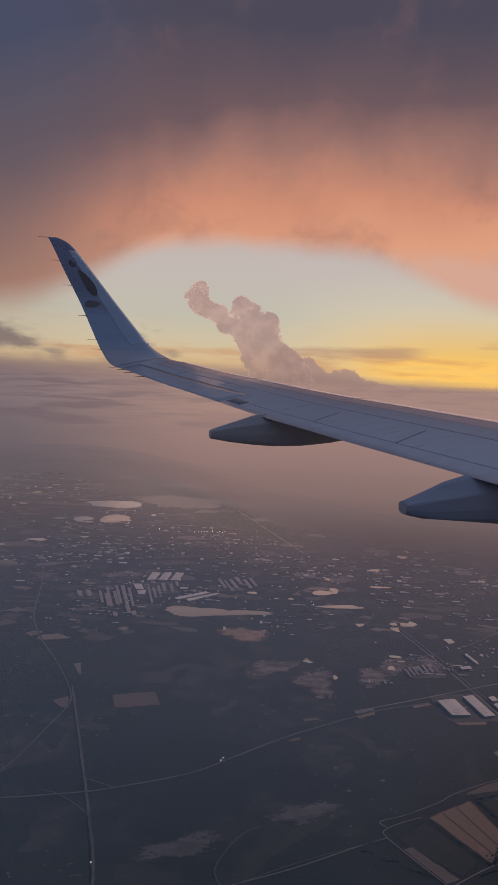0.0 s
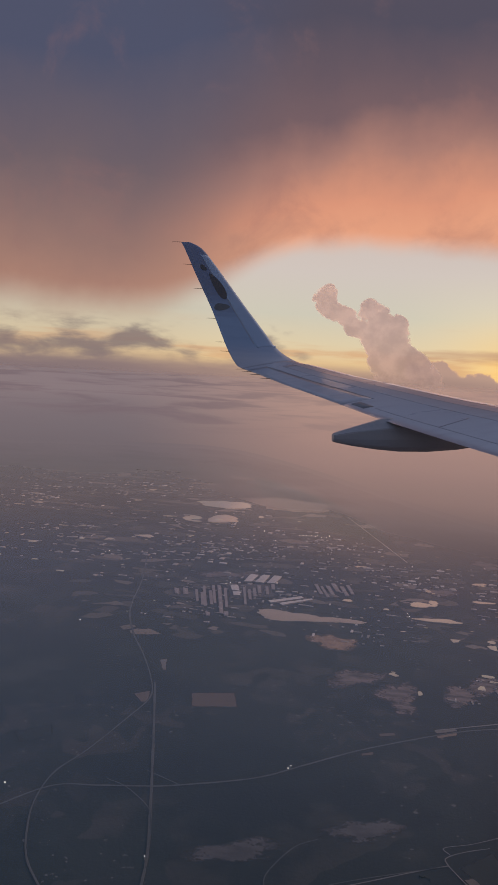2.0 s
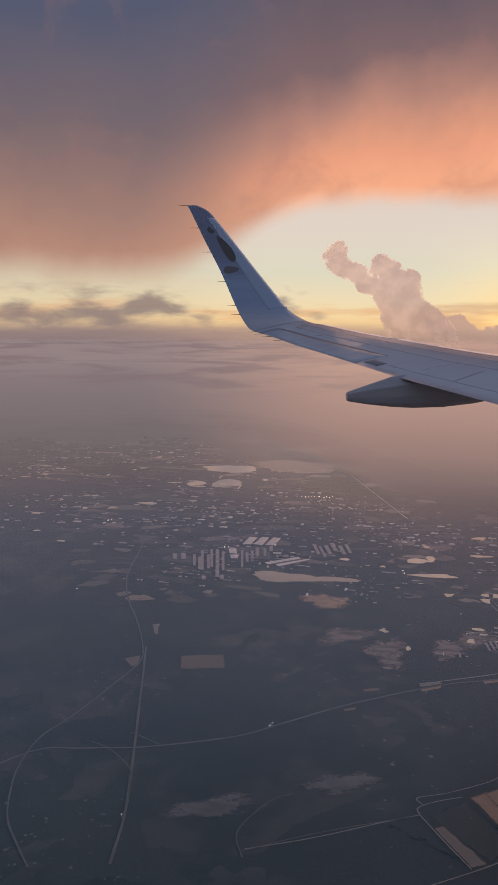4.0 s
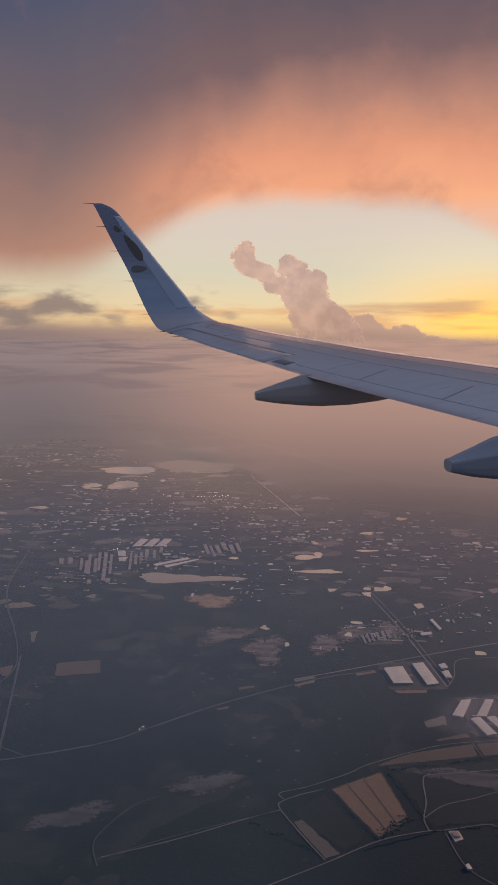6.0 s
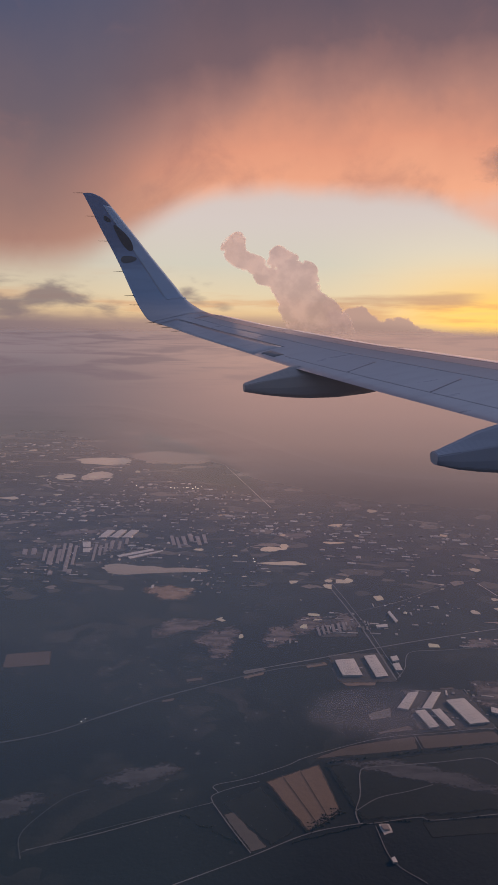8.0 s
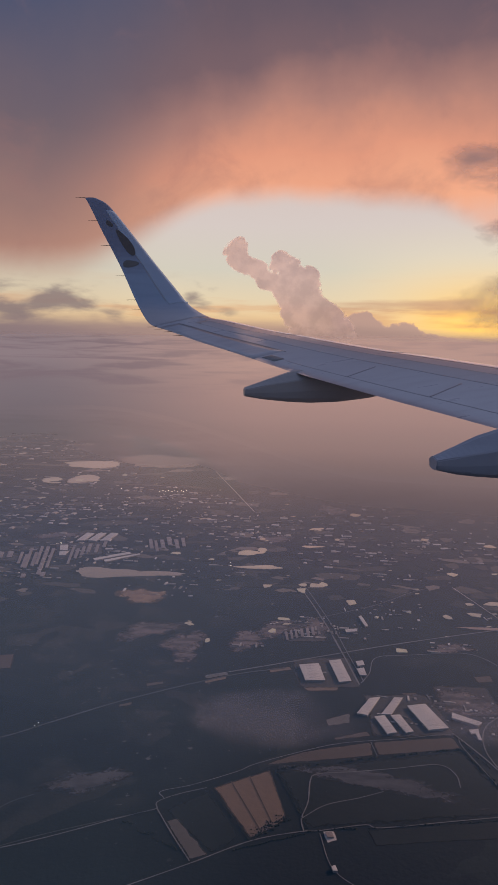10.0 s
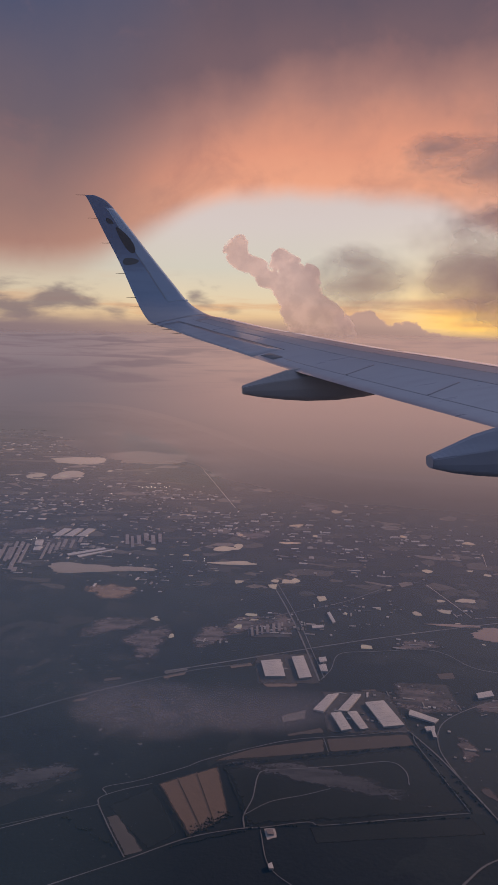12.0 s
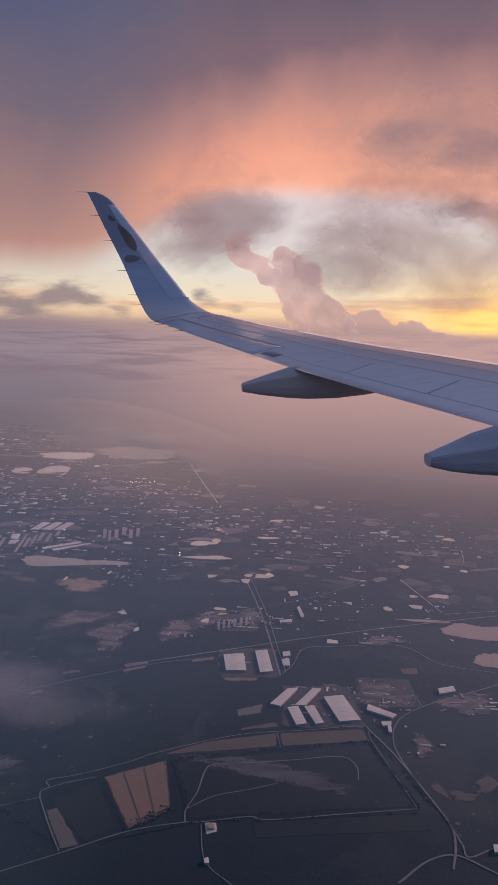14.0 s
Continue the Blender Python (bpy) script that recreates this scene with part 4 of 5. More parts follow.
def district(cx, cy, rx, ry):
    """Small houses and sheds along streets, denser in the middle."""
    verts, faces = [], []
    turn = rng.uniform(-0.35, 0.35)
    far = 0.45 + 0.22 * math.hypot(cx, cy)
    rows = max(3, int(ry / (0.016 * far)))
    for i in range(rows):
        v = (i + 0.5) / rows * 2 - 1
        if rng.random() < 0.25:
            continue
        u = -1.0
        while u < 1.0:
            u += 0.009 * far / rx * rng.choice((1, 1, 1.3, 2, 4))
            if rng.random() < (0.62 if far < 1.0 else 0.80) + 0.2 * (u * u + v * v) / 2:
                continue
            du, dv = rx * u, ry * v + rng.uniform(-0.003, 0.003) * far
            x, y = cx + du * math.cos(turn) - dv * math.sin(turn) * rx / max(rx, ry), cy + du * math.sin(turn) * 0.3 + dv
            if terrain(x, y) < -H - 0.02 or in_lake(x, y):
                continue
            lx, ly = rng.choice((0.004, 0.006, 0.008, 0.012, 0.026)) * far, rng.choice((0.003, 0.005, 0.007) if far < 1.0 else (0.005, 0.009, 0.014)) * far * (1.0 if far < 1.0 else 1.2)
            house(verts, faces, x, y, lx, ly, 0.0012 + 0.09 * ly * rng.random(), turn * 0.4 + rng.choice((0, 0, 1.57)) + rng.uniform(-0.1, 0.1))
    if not verts:
        return
    ob = mesh_object("houses", verts, faces, M["town_roofs"])
    tagged(ob, "loose rows of small grey roofs", "houses", "built-up districts", "stuff")


def parcels(n, a0, a1, r0, r1):
    """Strips of scrub, woodland and bare soil that break up the plain."""
    draw = random.Random(23)
    verts, faces = [], []
    for _ in range(n):
        a, r = radians(draw.uniform(a0, a1)), r0 * (r1 / r0) ** draw.random()
        cx, cy = r * math.sin(a), r * math.cos(a)
        if r > 0.9 * brink(cx, cy):
            continue
        lx, ly = draw.uniform(0.004, 0.020) * r * r ** 0.4, draw.uniform(0.005, 0.017) * r
        turn, m, b, up = draw.gauss(0.0, 0.35), draw.choice((5, 6, 8, 9)), len(verts), draw.uniform(0.0002, 0.00029)
        for lift in (up, -0.001):
            keep = random.Random(b)
            for k in range(m):
                w2, q = 6.283 * (k + keep.uniform(-0.3, 0.3)) / m, keep.uniform(0.6, 1.25)
                dx, dy = lx * q * math.cos(w2), ly * q * math.sin(w2)
                verts.append((cx + dx * math.cos(turn) - dy * math.sin(turn), cy + dx * math.sin(turn) + dy * math.cos(turn), -H + lift))
        faces.append(tuple(b + k for k in range(m)))
        faces += [(b + k, b + m + k, b + m + (k + 1) % m, b + (k + 1) % m) for k in range(m)]
    ob = mesh_object("parcels_of_land", verts, faces, M["parcel_soil"])
    tagged(ob, "strips of dark woodland, scrub and bare soil", "farmland", kind="stuff")


def pools(n, a0, a1, r0, r1):
    """Scattered slivers of standing water on the plain."""
    verts, faces = [], []
    for _ in range(n):
        a, r = radians(rng.uniform(a0, a1)), rng.uniform(r0, r1)
        x, y = r * math.sin(a), r * math.cos(a)
        if terrain(x, y) < -H - 0.02 or in_lake(x, y):
            continue
        sx, sy = rng.uniform(0.003, 0.009) * (0.4 + 0.3 * r), rng.uniform(0.002, 0.005) * (0.4 + 0.3 * r)
        t, b = rng.uniform(-0.4, 0.4), len(verts)
        for k in range(7):
            w2, m = 6.283 * k / 7, rng.uniform(0.6, 1.2)
            ex, ey = sx * m * math.cos(w2), sy * m * math.sin(w2)
            px, py = x + ex * math.cos(t) - ey * math.sin(t), y + ex * math.sin(t) + ey * math.cos(t)
            verts.append((px, py, terrain(px, py) + 0.0009))
        faces.append(tuple(range(b, b + 7)))
    ob = mesh_object("pools", verts, faces, M["water"])
    tagged(ob, "scattered slivers of pale standing water", "pools", "", "stuff")


def street_lamp(x, y):
    z, far = terrain(x, y), math.hypot(x, y)
    lamp = tagged(new("street_lamp"), "lit street lamp on a slim grey pole", "street lamp", "street lamps")
    lamp.location = (x, y, z)
    bm = bmesh.new()
    bmesh.ops.create_cone(bm, cap_ends=True, segments=6, radius1=0.0005, radius2=0.0003, depth=0.006)
    bmesh.ops.translate(bm, vec=(0, 0, 0.002), verts=bm.verts)
    part("pole", bm, M["pole_grey"], lamp)
    bm = bmesh.new()
    bmesh.ops.create_icosphere(bm, subdivisions=1, radius=0.0007 * (0.6 + 0.4 * far))
    bmesh.ops.translate(bm, vec=(0, 0, 0.0052), verts=bm.verts)
    part("lamp", bm, M["lamp_head"], lamp, "glowing lamp head")


def furrows(a, b, c, d, fs):
    """Dark drains down a ploughed field, from its edge ab to its edge dc."""
    for f in fs:
        p, q = Vector((*a, 0)).lerp(Vector((*b, 0)), f), Vector((*d, 0)).lerp(Vector((*c, 0)), f)
        s = Vector((-(q - p).y, (q - p).x, 0)).normalized() * 0.0009
        verts = [(v.x, v.y, terrain(v.x, v.y) + 0.0006) for v in (p - s, p + s, q + s, q - s)]
        tagged(mesh_object("furrow", verts, [(0, 1, 2, 3)], M["furrow"]), "dark drain down the ploughed field", "furrow", "furrows", "structure")


def bushes(a, b, n, spread, size):
    """Low dark scrub in clumps along a line."""
    verts, faces = [], []
    for _ in range(n):
        f = rng.random()
        x, y = a[0] + (b[0] - a[0]) * f, a[1] + (b[1] - a[1]) * f
        lean = abs(math.sin(f * 9.5)) ** 1.5
        y += spread * lean * rng.random()
        x += rng.uniform(-0.3, 0.3) * spread
        r = size * rng.uniform(0.4, 1.0)
        z, k0, m = terrain(x, y), len(verts), 7
        for k in range(m):
            q = r * rng.uniform(0.7, 1.2)
            verts.append((x + q * math.cos(6.283 * k / m), y + q * math.sin(6.283 * k / m), z - 0.001))
        for k in range(m):
            q = r * rng.uniform(0.4, 0.7)
            verts.append((x + q * math.cos(6.283 * k / m), y + q * math.sin(6.283 * k / m), z + r * rng.uniform(0.35, 0.6) + 0.0004))
        verts.append((x, y, z + r * 0.75 + 0.0004))
        for k in range(m):
            k2 = (k + 1) % m
            faces += [(k0 + k, k0 + k2, k0 + m + k2, k0 + m + k), (k0 + m + k, k0 + m + k2, k0 + 2 * m)]
    tagged(mesh_object("bushes", verts, faces, M["hedge"]), "dark scrub and hedge trees along a field edge", "bushes", "hedges", "stuff")


# lakes and ponds
lake(-1.028, 4.225, 0.1380, 0.1500, -0.35)
lake(-0.652, 4.380, 0.2381, 0.2300, 0.3, "dim_water")
lake(-1.093, 3.733, 0.0410, 0.0646, 0)
lake(-0.938, 3.771, 0.0836, 0.1044, 0.3)
lake(-0.416, 2.247, 0.1102, 0.0549, 0.4, "dull_water")
lake(-0.285, 2.255, 0.0860, 0.0246, 0.4, "dull_water")
lake(0.007, 2.352, 0.0706, 0.0202, -0.4)
lake(-0.029, 2.513, 0.0427, 0.0266, 0.2)
lake(0.012, 2.550, 0.0158, 0.0272, 0)
lake(0.721, 1.833, 0.0827, 0.0541, 0.1, "rosy_water")
lake(0.747, 1.670, 0.0678, 0.0508, 0.1, "rosy_water")
lake(0.598, 1.892, 0.0618, 0.0090, -0.2, "rosy_water")
lake(0.384, 3.939, 0.081, 0.082, 0.2, "dim_water")
lake(0.694, 3.744, 0.089, 0.075, 0.2, "dim_water")
lake(-0.174, 4.362, 0.136, 0.161, 0.2, "dim_water")
lake(-0.649, 5.114, 0.170, 0.140, 0.2, "dim_water")
lake(-1.121, 5.442, 0.081, 0.096, 0.2, "dim_water")
# small ponds and bare plots
pond(0.145, 2.191, 0.0186, 0.0283)
pond(0.207, 2.205, 0.0167, 0.0284)
pond(0.277, 2.052, 0.0244, 0.0310)
pond(0.046, 2.172, 0.0208, 0.0279)
pond(0.100, 1.910, 0.0247, 0.0165)
pond(0.074, 1.831, 0.0142, 0.0288)
pond(0.334, 1.947, 0.0092, 0.0170)
pond(0.422, 1.996, 0.0123, 0.0218)
pond(0.466, 2.146, 0.0116, 0.0137)
pond(0.515, 1.962, 0.0180, 0.0257)
pond(0.588, 1.988, 0.0214, 0.0346)
pond(0.593, 2.068, 0.0131, 0.0223)
pond(0.660, 2.076, 0.0304, 0.0315)
pond(0.598, 2.336, 0.0213, 0.0253)
pond(0.580, 2.746, 0.0147, 0.0342)
pond(0.789, 2.682, 0.0301, 0.0343)
pond(0.730, 2.355, 0.0125, 0.0151)
pond(0.775, 2.316, 0.0137, 0.0198)
pond(0.202, 2.862, 0.0359, 0.0415)
pond(0.267, 2.714, 0.0158, 0.0285)
pond(0.174, 2.611, 0.0492, 0.0219)
pond(0.004, 2.697, 0.0169, 0.0337)
pond(0.358, 3.111, 0.0267, 0.0512)
pond(0.370, 1.734, 0.0236, 0.0192)
pond(-0.270, 2.480, 0.0278, 0.0265)
pond(-0.145, 2.421, 0.0161, 0.0156)
pond(-1.110, 3.775, 0.0414, 0.0571)
pond(-0.769, 3.906, 0.0188, 0.0493)
pond(-0.237, 2.984, 0.0259, 0.0190)
pond(0.006, 2.697, 0.0149, 0.0224)
pond(-1.543, 4.562, 0.0378, 0.0681)
pond(-1.504, 4.144, 0.0392, 0.0449)
pond(-1.057, 3.656, 0.0467, 0.0393)
pond(-0.959, 3.742, 0.0323, 0.0478)
pond(-1.207, 3.734, 0.0407, 0.0241)
pond(-1.177, 3.209, 0.0643, 0.0422)
pond(-1.411, 3.054, 0.0177, 0.0347)
pond(-1.305, 3.093, 0.0239, 0.0416)
pond(-1.575, 2.924, 0.0338, 0.0273)
pond(-2.089, 4.096, 0.0391, 0.0557)
pond(-2.029, 3.728, 0.0434, 0.0258)
pond(-1.953, 3.821, 0.0365, 0.0435)
pond(-0.994, 3.302, 0.0263, 0.0216)
pond(-1.511, 3.324, 0.0256, 0.0223)
pond(-1.599, 3.288, 0.0316, 0.0223)
pond(-1.437, 2.643, 0.0153, 0.0187)
pond(-1.278, 2.514, 0.0215, 0.0118)
pond(0.105, 1.876, 0.0172, 0.0130)
pond(0.188, 2.191, 0.0273, 0.0340)
pond(-0.132, 1.852, 0.0199, 0.0211)
pond(-0.076, 1.752, 0.0065, 0.0203)
pond(0.145, 2.138, 0.0187, 0.0337)
# fields
field((0.004, 1.158), (0.094, 1.218), (0.124, 1.085), (0.073, 1.032), "tan")
field((0.079, 1.228), (0.147, 1.278), (0.265, 1.320), (0.269, 1.275), "brown")
field((0.268, 1.321), (0.414, 1.351), (0.421, 1.310), (0.273, 1.275), "brown")
field((0.102, 1.213), (0.421, 1.310), (0.479, 1.126), (0.152, 1.066), "green")
field((-0.055, 1.068), (-0.038, 1.074), (0.017, 0.999), (-0.007, 0.984), "grey")
field((-0.060, 1.093), (-0.001, 1.149), (0.058, 1.041), (0.020, 1.000), "green")
field((0.236, 1.070), (0.476, 1.120), (0.489, 1.076), (0.247, 1.036), "green")
field((0.071, 1.609), (0.119, 1.624), (0.123, 1.609), (0.077, 1.588), "tan")
field((0.144, 1.530), (0.222, 1.544), (0.216, 1.516), (0.155, 1.510), "tan")
field((0.503, 1.609), (0.543, 1.619), (0.543, 1.589), (0.508, 1.579), "brown")
field((0.186, 1.395), (0.236, 1.426), (0.233, 1.385), (0.191, 1.368), "grey")
field((0.339, 1.518), (0.373, 1.525), (0.381, 1.490), (0.350, 1.497), "brown")
field((0.200, 1.329), (0.263, 1.360), (0.266, 1.340), (0.205, 1.323), "brown")
field((-0.061, 1.561), (-0.014, 1.586), (-0.009, 1.572), (-0.053, 1.547), "grey")
field((-0.590, 1.609), (-0.491, 1.637), (-0.472, 1.560), (-0.572, 1.533), "brown")
field((-0.174, 1.515), (-0.139, 1.530), (-0.137, 1.515), (-0.171, 1.500), "brown")
field((-0.208, 1.420), (-0.182, 1.434), (-0.180, 1.420), (-0.206, 1.406), "brown")
field((-0.056, 1.539), (-0.012, 1.566), (-0.012, 1.550), (-0.055, 1.524), "tan")
field((-0.712, 1.782), (-0.694, 1.796), (-0.677, 1.721), (-0.685, 1.719), "grey")
field((-0.712, 1.567), (-0.678, 1.594), (-0.665, 1.533), (-0.681, 1.528), "brown")
field((-0.876, 1.327), (-0.817, 1.380), (-0.796, 1.333), (-0.844, 1.286), "green")
field((-0.909, 1.499), (-0.831, 1.532), (-0.808, 1.492), (-0.883, 1.460), "green")
field((0.118, 1.668), (0.250, 1.690), (0.268, 1.532), (0.136, 1.520), "asphalt")
field((0.262, 1.505), (0.402, 1.520), (0.425, 1.352), (0.268, 1.335), "asphalt")
field((0.405, 1.560), (0.520, 1.560), (0.530, 1.440), (0.425, 1.420), "asphalt")
field((0.090, 1.880), (0.200, 1.900), (0.205, 1.770), (0.095, 1.760), "asphalt")
field((-0.700, 2.560), (-0.540, 2.600), (-0.500, 2.440), (-0.650, 2.380), "asphalt")
# bare earth
bare_earth(0.517, 1.176, 0.0140, 0.0210, "stubble", -0.86)
bare_earth(0.546, 1.166, 0.0270, 0.0175, "stubble", 0.00)
bare_earth(0.591, 1.199, 0.0285, 0.0245, "stubble", 0.82)
bare_earth(-0.196, 1.161, 0.0815, 0.0320, "gravel", 0.50)
bare_earth(-0.211, 1.151, 0.0335, 0.0170, "bare_soil_patch", 0.39)
bare_earth(-0.388, 1.055, 0.0840, 0.0335, "gravel", 0.52)
bare_earth(-0.156, 1.171, 0.0340, 0.0145, "stubble", 0.51)
bare_earth(-0.245, 1.793, 0.0475, 0.0655, "spoil", 1.05)
bare_earth(-0.130, 1.741, 0.0560, 0.0750, "spoil", 0.70)
bare_earth(0.262, 1.199, 0.1345, 0.0376, "gravel")
bare_earth(-0.293, 2.052, 0.0792, 0.0780, "quarry")
bare_earth(-0.227, 1.807, 0.0741, 0.0710)
bare_earth(-0.119, 1.696, 0.0472, 0.0866)
bare_earth(0.015, 1.765, 0.0575, 0.0720)
bare_earth(0.083, 1.841, 0.0615, 0.0700)
bare_earth(0.458, 1.490, 0.0710, 0.0701)
bare_earth(0.614, 1.466, 0.0588, 0.0597)
bare_earth(0.509, 1.305, 0.0240, 0.0387)
bare_earth(0.487, 1.757, 0.0510, 0.0398)
bare_earth(0.177, 1.867, 0.0347, 0.0749)
bare_earth(-0.723, 2.670, 0.1140, 0.0528)
bare_earth(0.050, 2.702, 0.0698, 0.0739)
bare_earth(0.269, 3.201, 0.0710, 0.1052)
# roads
road([(0.147, 1.061), (0.144, 1.089), (0.154, 1.133), (0.158, 1.190), (0.170, 1.210), (0.225, 1.221), (0.296, 1.237), (0.370, 1.255), (0.394, 1.229), (0.395, 1.190)], 0.0025, M["dirt_road"])
road([(0.144, 1.090), (0.181, 1.126), (0.231, 1.148), (0.272, 1.169)], 0.0021, M["dirt_road"])
road([(-0.105, 0.913), (-0.071, 0.935), (-0.004, 0.979), (0.073, 1.032), (0.141, 1.058), (0.170, 1.063), (0.236, 1.082), (0.260, 1.077), (0.365, 1.101), (0.476, 1.126)], 0.0025, M["dirt_road"])
road([(-0.318, 0.966), (-0.223, 1.011), (-0.125, 1.067), (-0.072, 1.095)], 0.0025, M["dirt_road"])
road([(-0.072, 1.095), (-0.074, 1.113), (-0.046, 1.135), (-0.004, 1.156)], 0.0025, M["dirt_road"])
road([(-0.067, 1.123), (-0.074, 1.140), (-0.028, 1.162), (0.038, 1.205), (0.069, 1.232), (0.147, 1.279), (0.217, 1.312), (0.313, 1.334), (0.414, 1.357), (0.425, 1.310), (0.476, 1.126)], 0.0021, M["dirt_road"])
road([(-0.072, 1.095), (-0.039, 1.036), (-0.007, 0.983)], 0.0025, M["dirt_road"])
road([(0.170, 1.057), (0.186, 0.983), (0.226, 0.941)], 0.0017, M["dirt_road"])
road([(0.265, 1.320), (0.272, 1.275)], 0.0017, M["dirt_road"])
road([(0.415, 1.364), (0.454, 1.281), (0.488, 1.186), (0.516, 1.094), (0.515, 1.046), (0.504, 1.000)], 0.0038, M["dirt_road"])
road([(0.485, 1.194), (0.466, 1.266), (0.461, 1.312), (0.469, 1.364), (0.492, 1.409), (0.545, 1.458), (0.628, 1.513), (0.694, 1.557), (0.798, 1.622)], 0.0029, M["dirt_road"])
road([(0.516, 1.094), (0.525, 1.051), (0.530, 1.026), (0.579, 1.056), (0.646, 1.086)], 0.0029, M["dirt_road"])
road([(0.431, 0.967), (0.473, 1.012), (0.512, 1.028), (0.551, 1.003), (0.575, 0.983)], 0.0038, M["dirt_road"])
road([(0.138, 2.173), (0.176, 2.012), (0.209, 1.853), (0.236, 1.703), (0.262, 1.547)], 0.0050, M["dirt_road"])
road([(0.154, 2.174), (0.190, 2.013), (0.223, 1.854), (0.248, 1.703), (0.272, 1.562)], 0.0025, M["dirt_road"])
road([(-0.057, 1.561), (0.069, 1.624), (0.186, 1.684), (0.334, 1.758), (0.522, 1.843), (0.785, 1.950), (0.903, 1.990)], 0.0050, M["dirt_road"])
road([(0.265, 1.554), (0.287, 1.606), (0.309, 1.689), (0.384, 1.710), (0.498, 1.732), (0.545, 1.710), (0.595, 1.641), (0.706, 1.609)], 0.0025, M["dirt_road"])
road([(0.105, 1.885), (0.167, 1.916), (0.335, 2.034), (0.461, 2.165), (0.562, 2.231)], 0.0025, M["dirt_road"])
road([(-0.331, 4.138), (-0.131, 3.418), (-0.051, 3.129)], 0.0042, M["pale_road"])
road([(0.809, 2.554), (0.790, 2.406)], 0.0017, M["pale_road"])
road([(0.575, 2.211), (0.649, 1.952)], 0.0021, M["pale_road"])
road([(0.650, 1.943), (0.772, 1.979)], 0.0013, M["pale_road"])
road([(-0.003, 3.006), (-0.231, 2.973), (-0.439, 2.913)], 0.0050, M["dirt_road"])
road([(-0.809, 1.040), (-0.728, 1.156), (-0.650, 1.180), (-0.579, 1.196), (-0.523, 1.213), (-0.392, 1.273), (-0.308, 1.344), (-0.195, 1.441), (-0.011, 1.565), (0.111, 1.617)], 0.0059, M["faint_road"])
road([(-0.763, 1.813), (-0.704, 1.679), (-0.669, 1.564), (-0.684, 1.446), (-0.712, 1.297), (-0.738, 1.203), (-0.732, 1.109), (-0.707, 1.028), (-0.677, 0.964), (-0.633, 0.910), (-0.600, 0.873)], 0.0042, M["faint_road"])
road([(-0.763, 1.813), (-0.844, 1.978), (-0.915, 2.181), (-0.979, 2.511), (-1.088, 2.937)], 0.0059, M["faint_road"])
road([(-0.682, 1.643), (-0.595, 1.328), (-0.547, 1.151), (-0.512, 1.015), (-0.493, 0.899)], 0.0067, M["faint_road"])
road([(-0.584, 1.251), (-0.511, 1.215)], 0.0025, M["faint_road"])
road([(-0.641, 1.205), (-0.602, 1.188), (-0.552, 1.142), (-0.534, 1.106), (-0.520, 1.058)], 0.0025, M["faint_road"])
road([(-0.318, 0.948), (-0.335, 0.990), (-0.330, 1.026), (-0.301, 1.086), (-0.268, 1.115)], 0.0025, M["faint_road"])
road([(-0.322, 0.961), (-0.218, 1.023), (-0.078, 1.091)], 0.0025, M["faint_road"])
furrows((0.004, 1.158), (0.094, 1.218), (0.124, 1.085), (0.073, 1.032), (0.31, 0.62))
# hedges
bushes((0.073, 1.033), (0.123, 1.086), 170, 0.024, 0.0020)
bushes((0.102, 1.213), (0.152, 1.067), 60, 0.006, 0.0018)
bushes((0.002, 1.152), (0.071, 1.033), 40, 0.004, 0.0018)
bushes((0.419, 1.310), (0.479, 1.126), 110, 0.010, 0.0026)
bushes((0.413, 1.363), (0.516, 1.094), 90, 0.008, 0.0026)
bushes((0.104, 1.219), (0.419, 1.310), 60, 0.004, 0.0030)
bushes((0.149, 1.059), (0.475, 1.115), 60, 0.003, 0.0025)
bushes((-0.123, 1.061), (-0.008, 0.991), 70, 0.012, 0.0020)
bushes((0.049, 1.009), (0.150, 1.054), 90, 0.005, 0.0018)
field((0.173, 1.063), (0.191, 1.066), (0.196, 1.043), (0.179, 1.035), "pad")
warehouse((0.178, 1.058), (0.187, 1.059), (0.190, 1.048), (0.181, 1.047), "roof_dim")
# warehouses
warehouse((0.139, 1.627), (0.180, 1.638), (0.192, 1.557), (0.152, 1.553))
warehouse((0.204, 1.655), (0.229, 1.664), (0.246, 1.560), (0.221, 1.552))
warehouse((0.248, 1.420), (0.277, 1.483), (0.298, 1.490), (0.267, 1.414))
warehouse((0.294, 1.421), (0.326, 1.491), (0.342, 1.491), (0.312, 1.421))
warehouse((0.347, 1.456), (0.383, 1.467), (0.410, 1.377), (0.373, 1.367))
warehouse((0.280, 1.408), (0.299, 1.415), (0.315, 1.354), (0.297, 1.347))
warehouse((0.311, 1.415), (0.328, 1.421), (0.345, 1.360), (0.331, 1.354))
warehouse((0.429, 1.437), (0.476, 1.404), (0.467, 1.391), (0.424, 1.417))
warehouse((0.446, 1.374), (0.464, 1.379), (0.463, 1.366), (0.448, 1.360))
warehouse((0.456, 1.366), (0.462, 1.366), (0.462, 1.339), (0.456, 1.340))
warehouse((0.568, 1.518), (0.600, 1.533), (0.600, 1.511), (0.568, 1.497))
warehouse((0.566, 1.052), (0.585, 1.054), (0.583, 1.042), (0.564, 1.036))
warehouse((0.262, 1.658), (0.277, 1.665), (0.280, 1.642), (0.265, 1.635))
warehouse((0.262, 1.620), (0.277, 1.627), (0.280, 1.591), (0.266, 1.590))
warehouse((0.288, 1.939), (0.295, 1.948), (0.307, 1.880), (0.300, 1.872))
warehouse((0.249, 1.846), (0.276, 1.855), (0.278, 1.838), (0.251, 1.830))
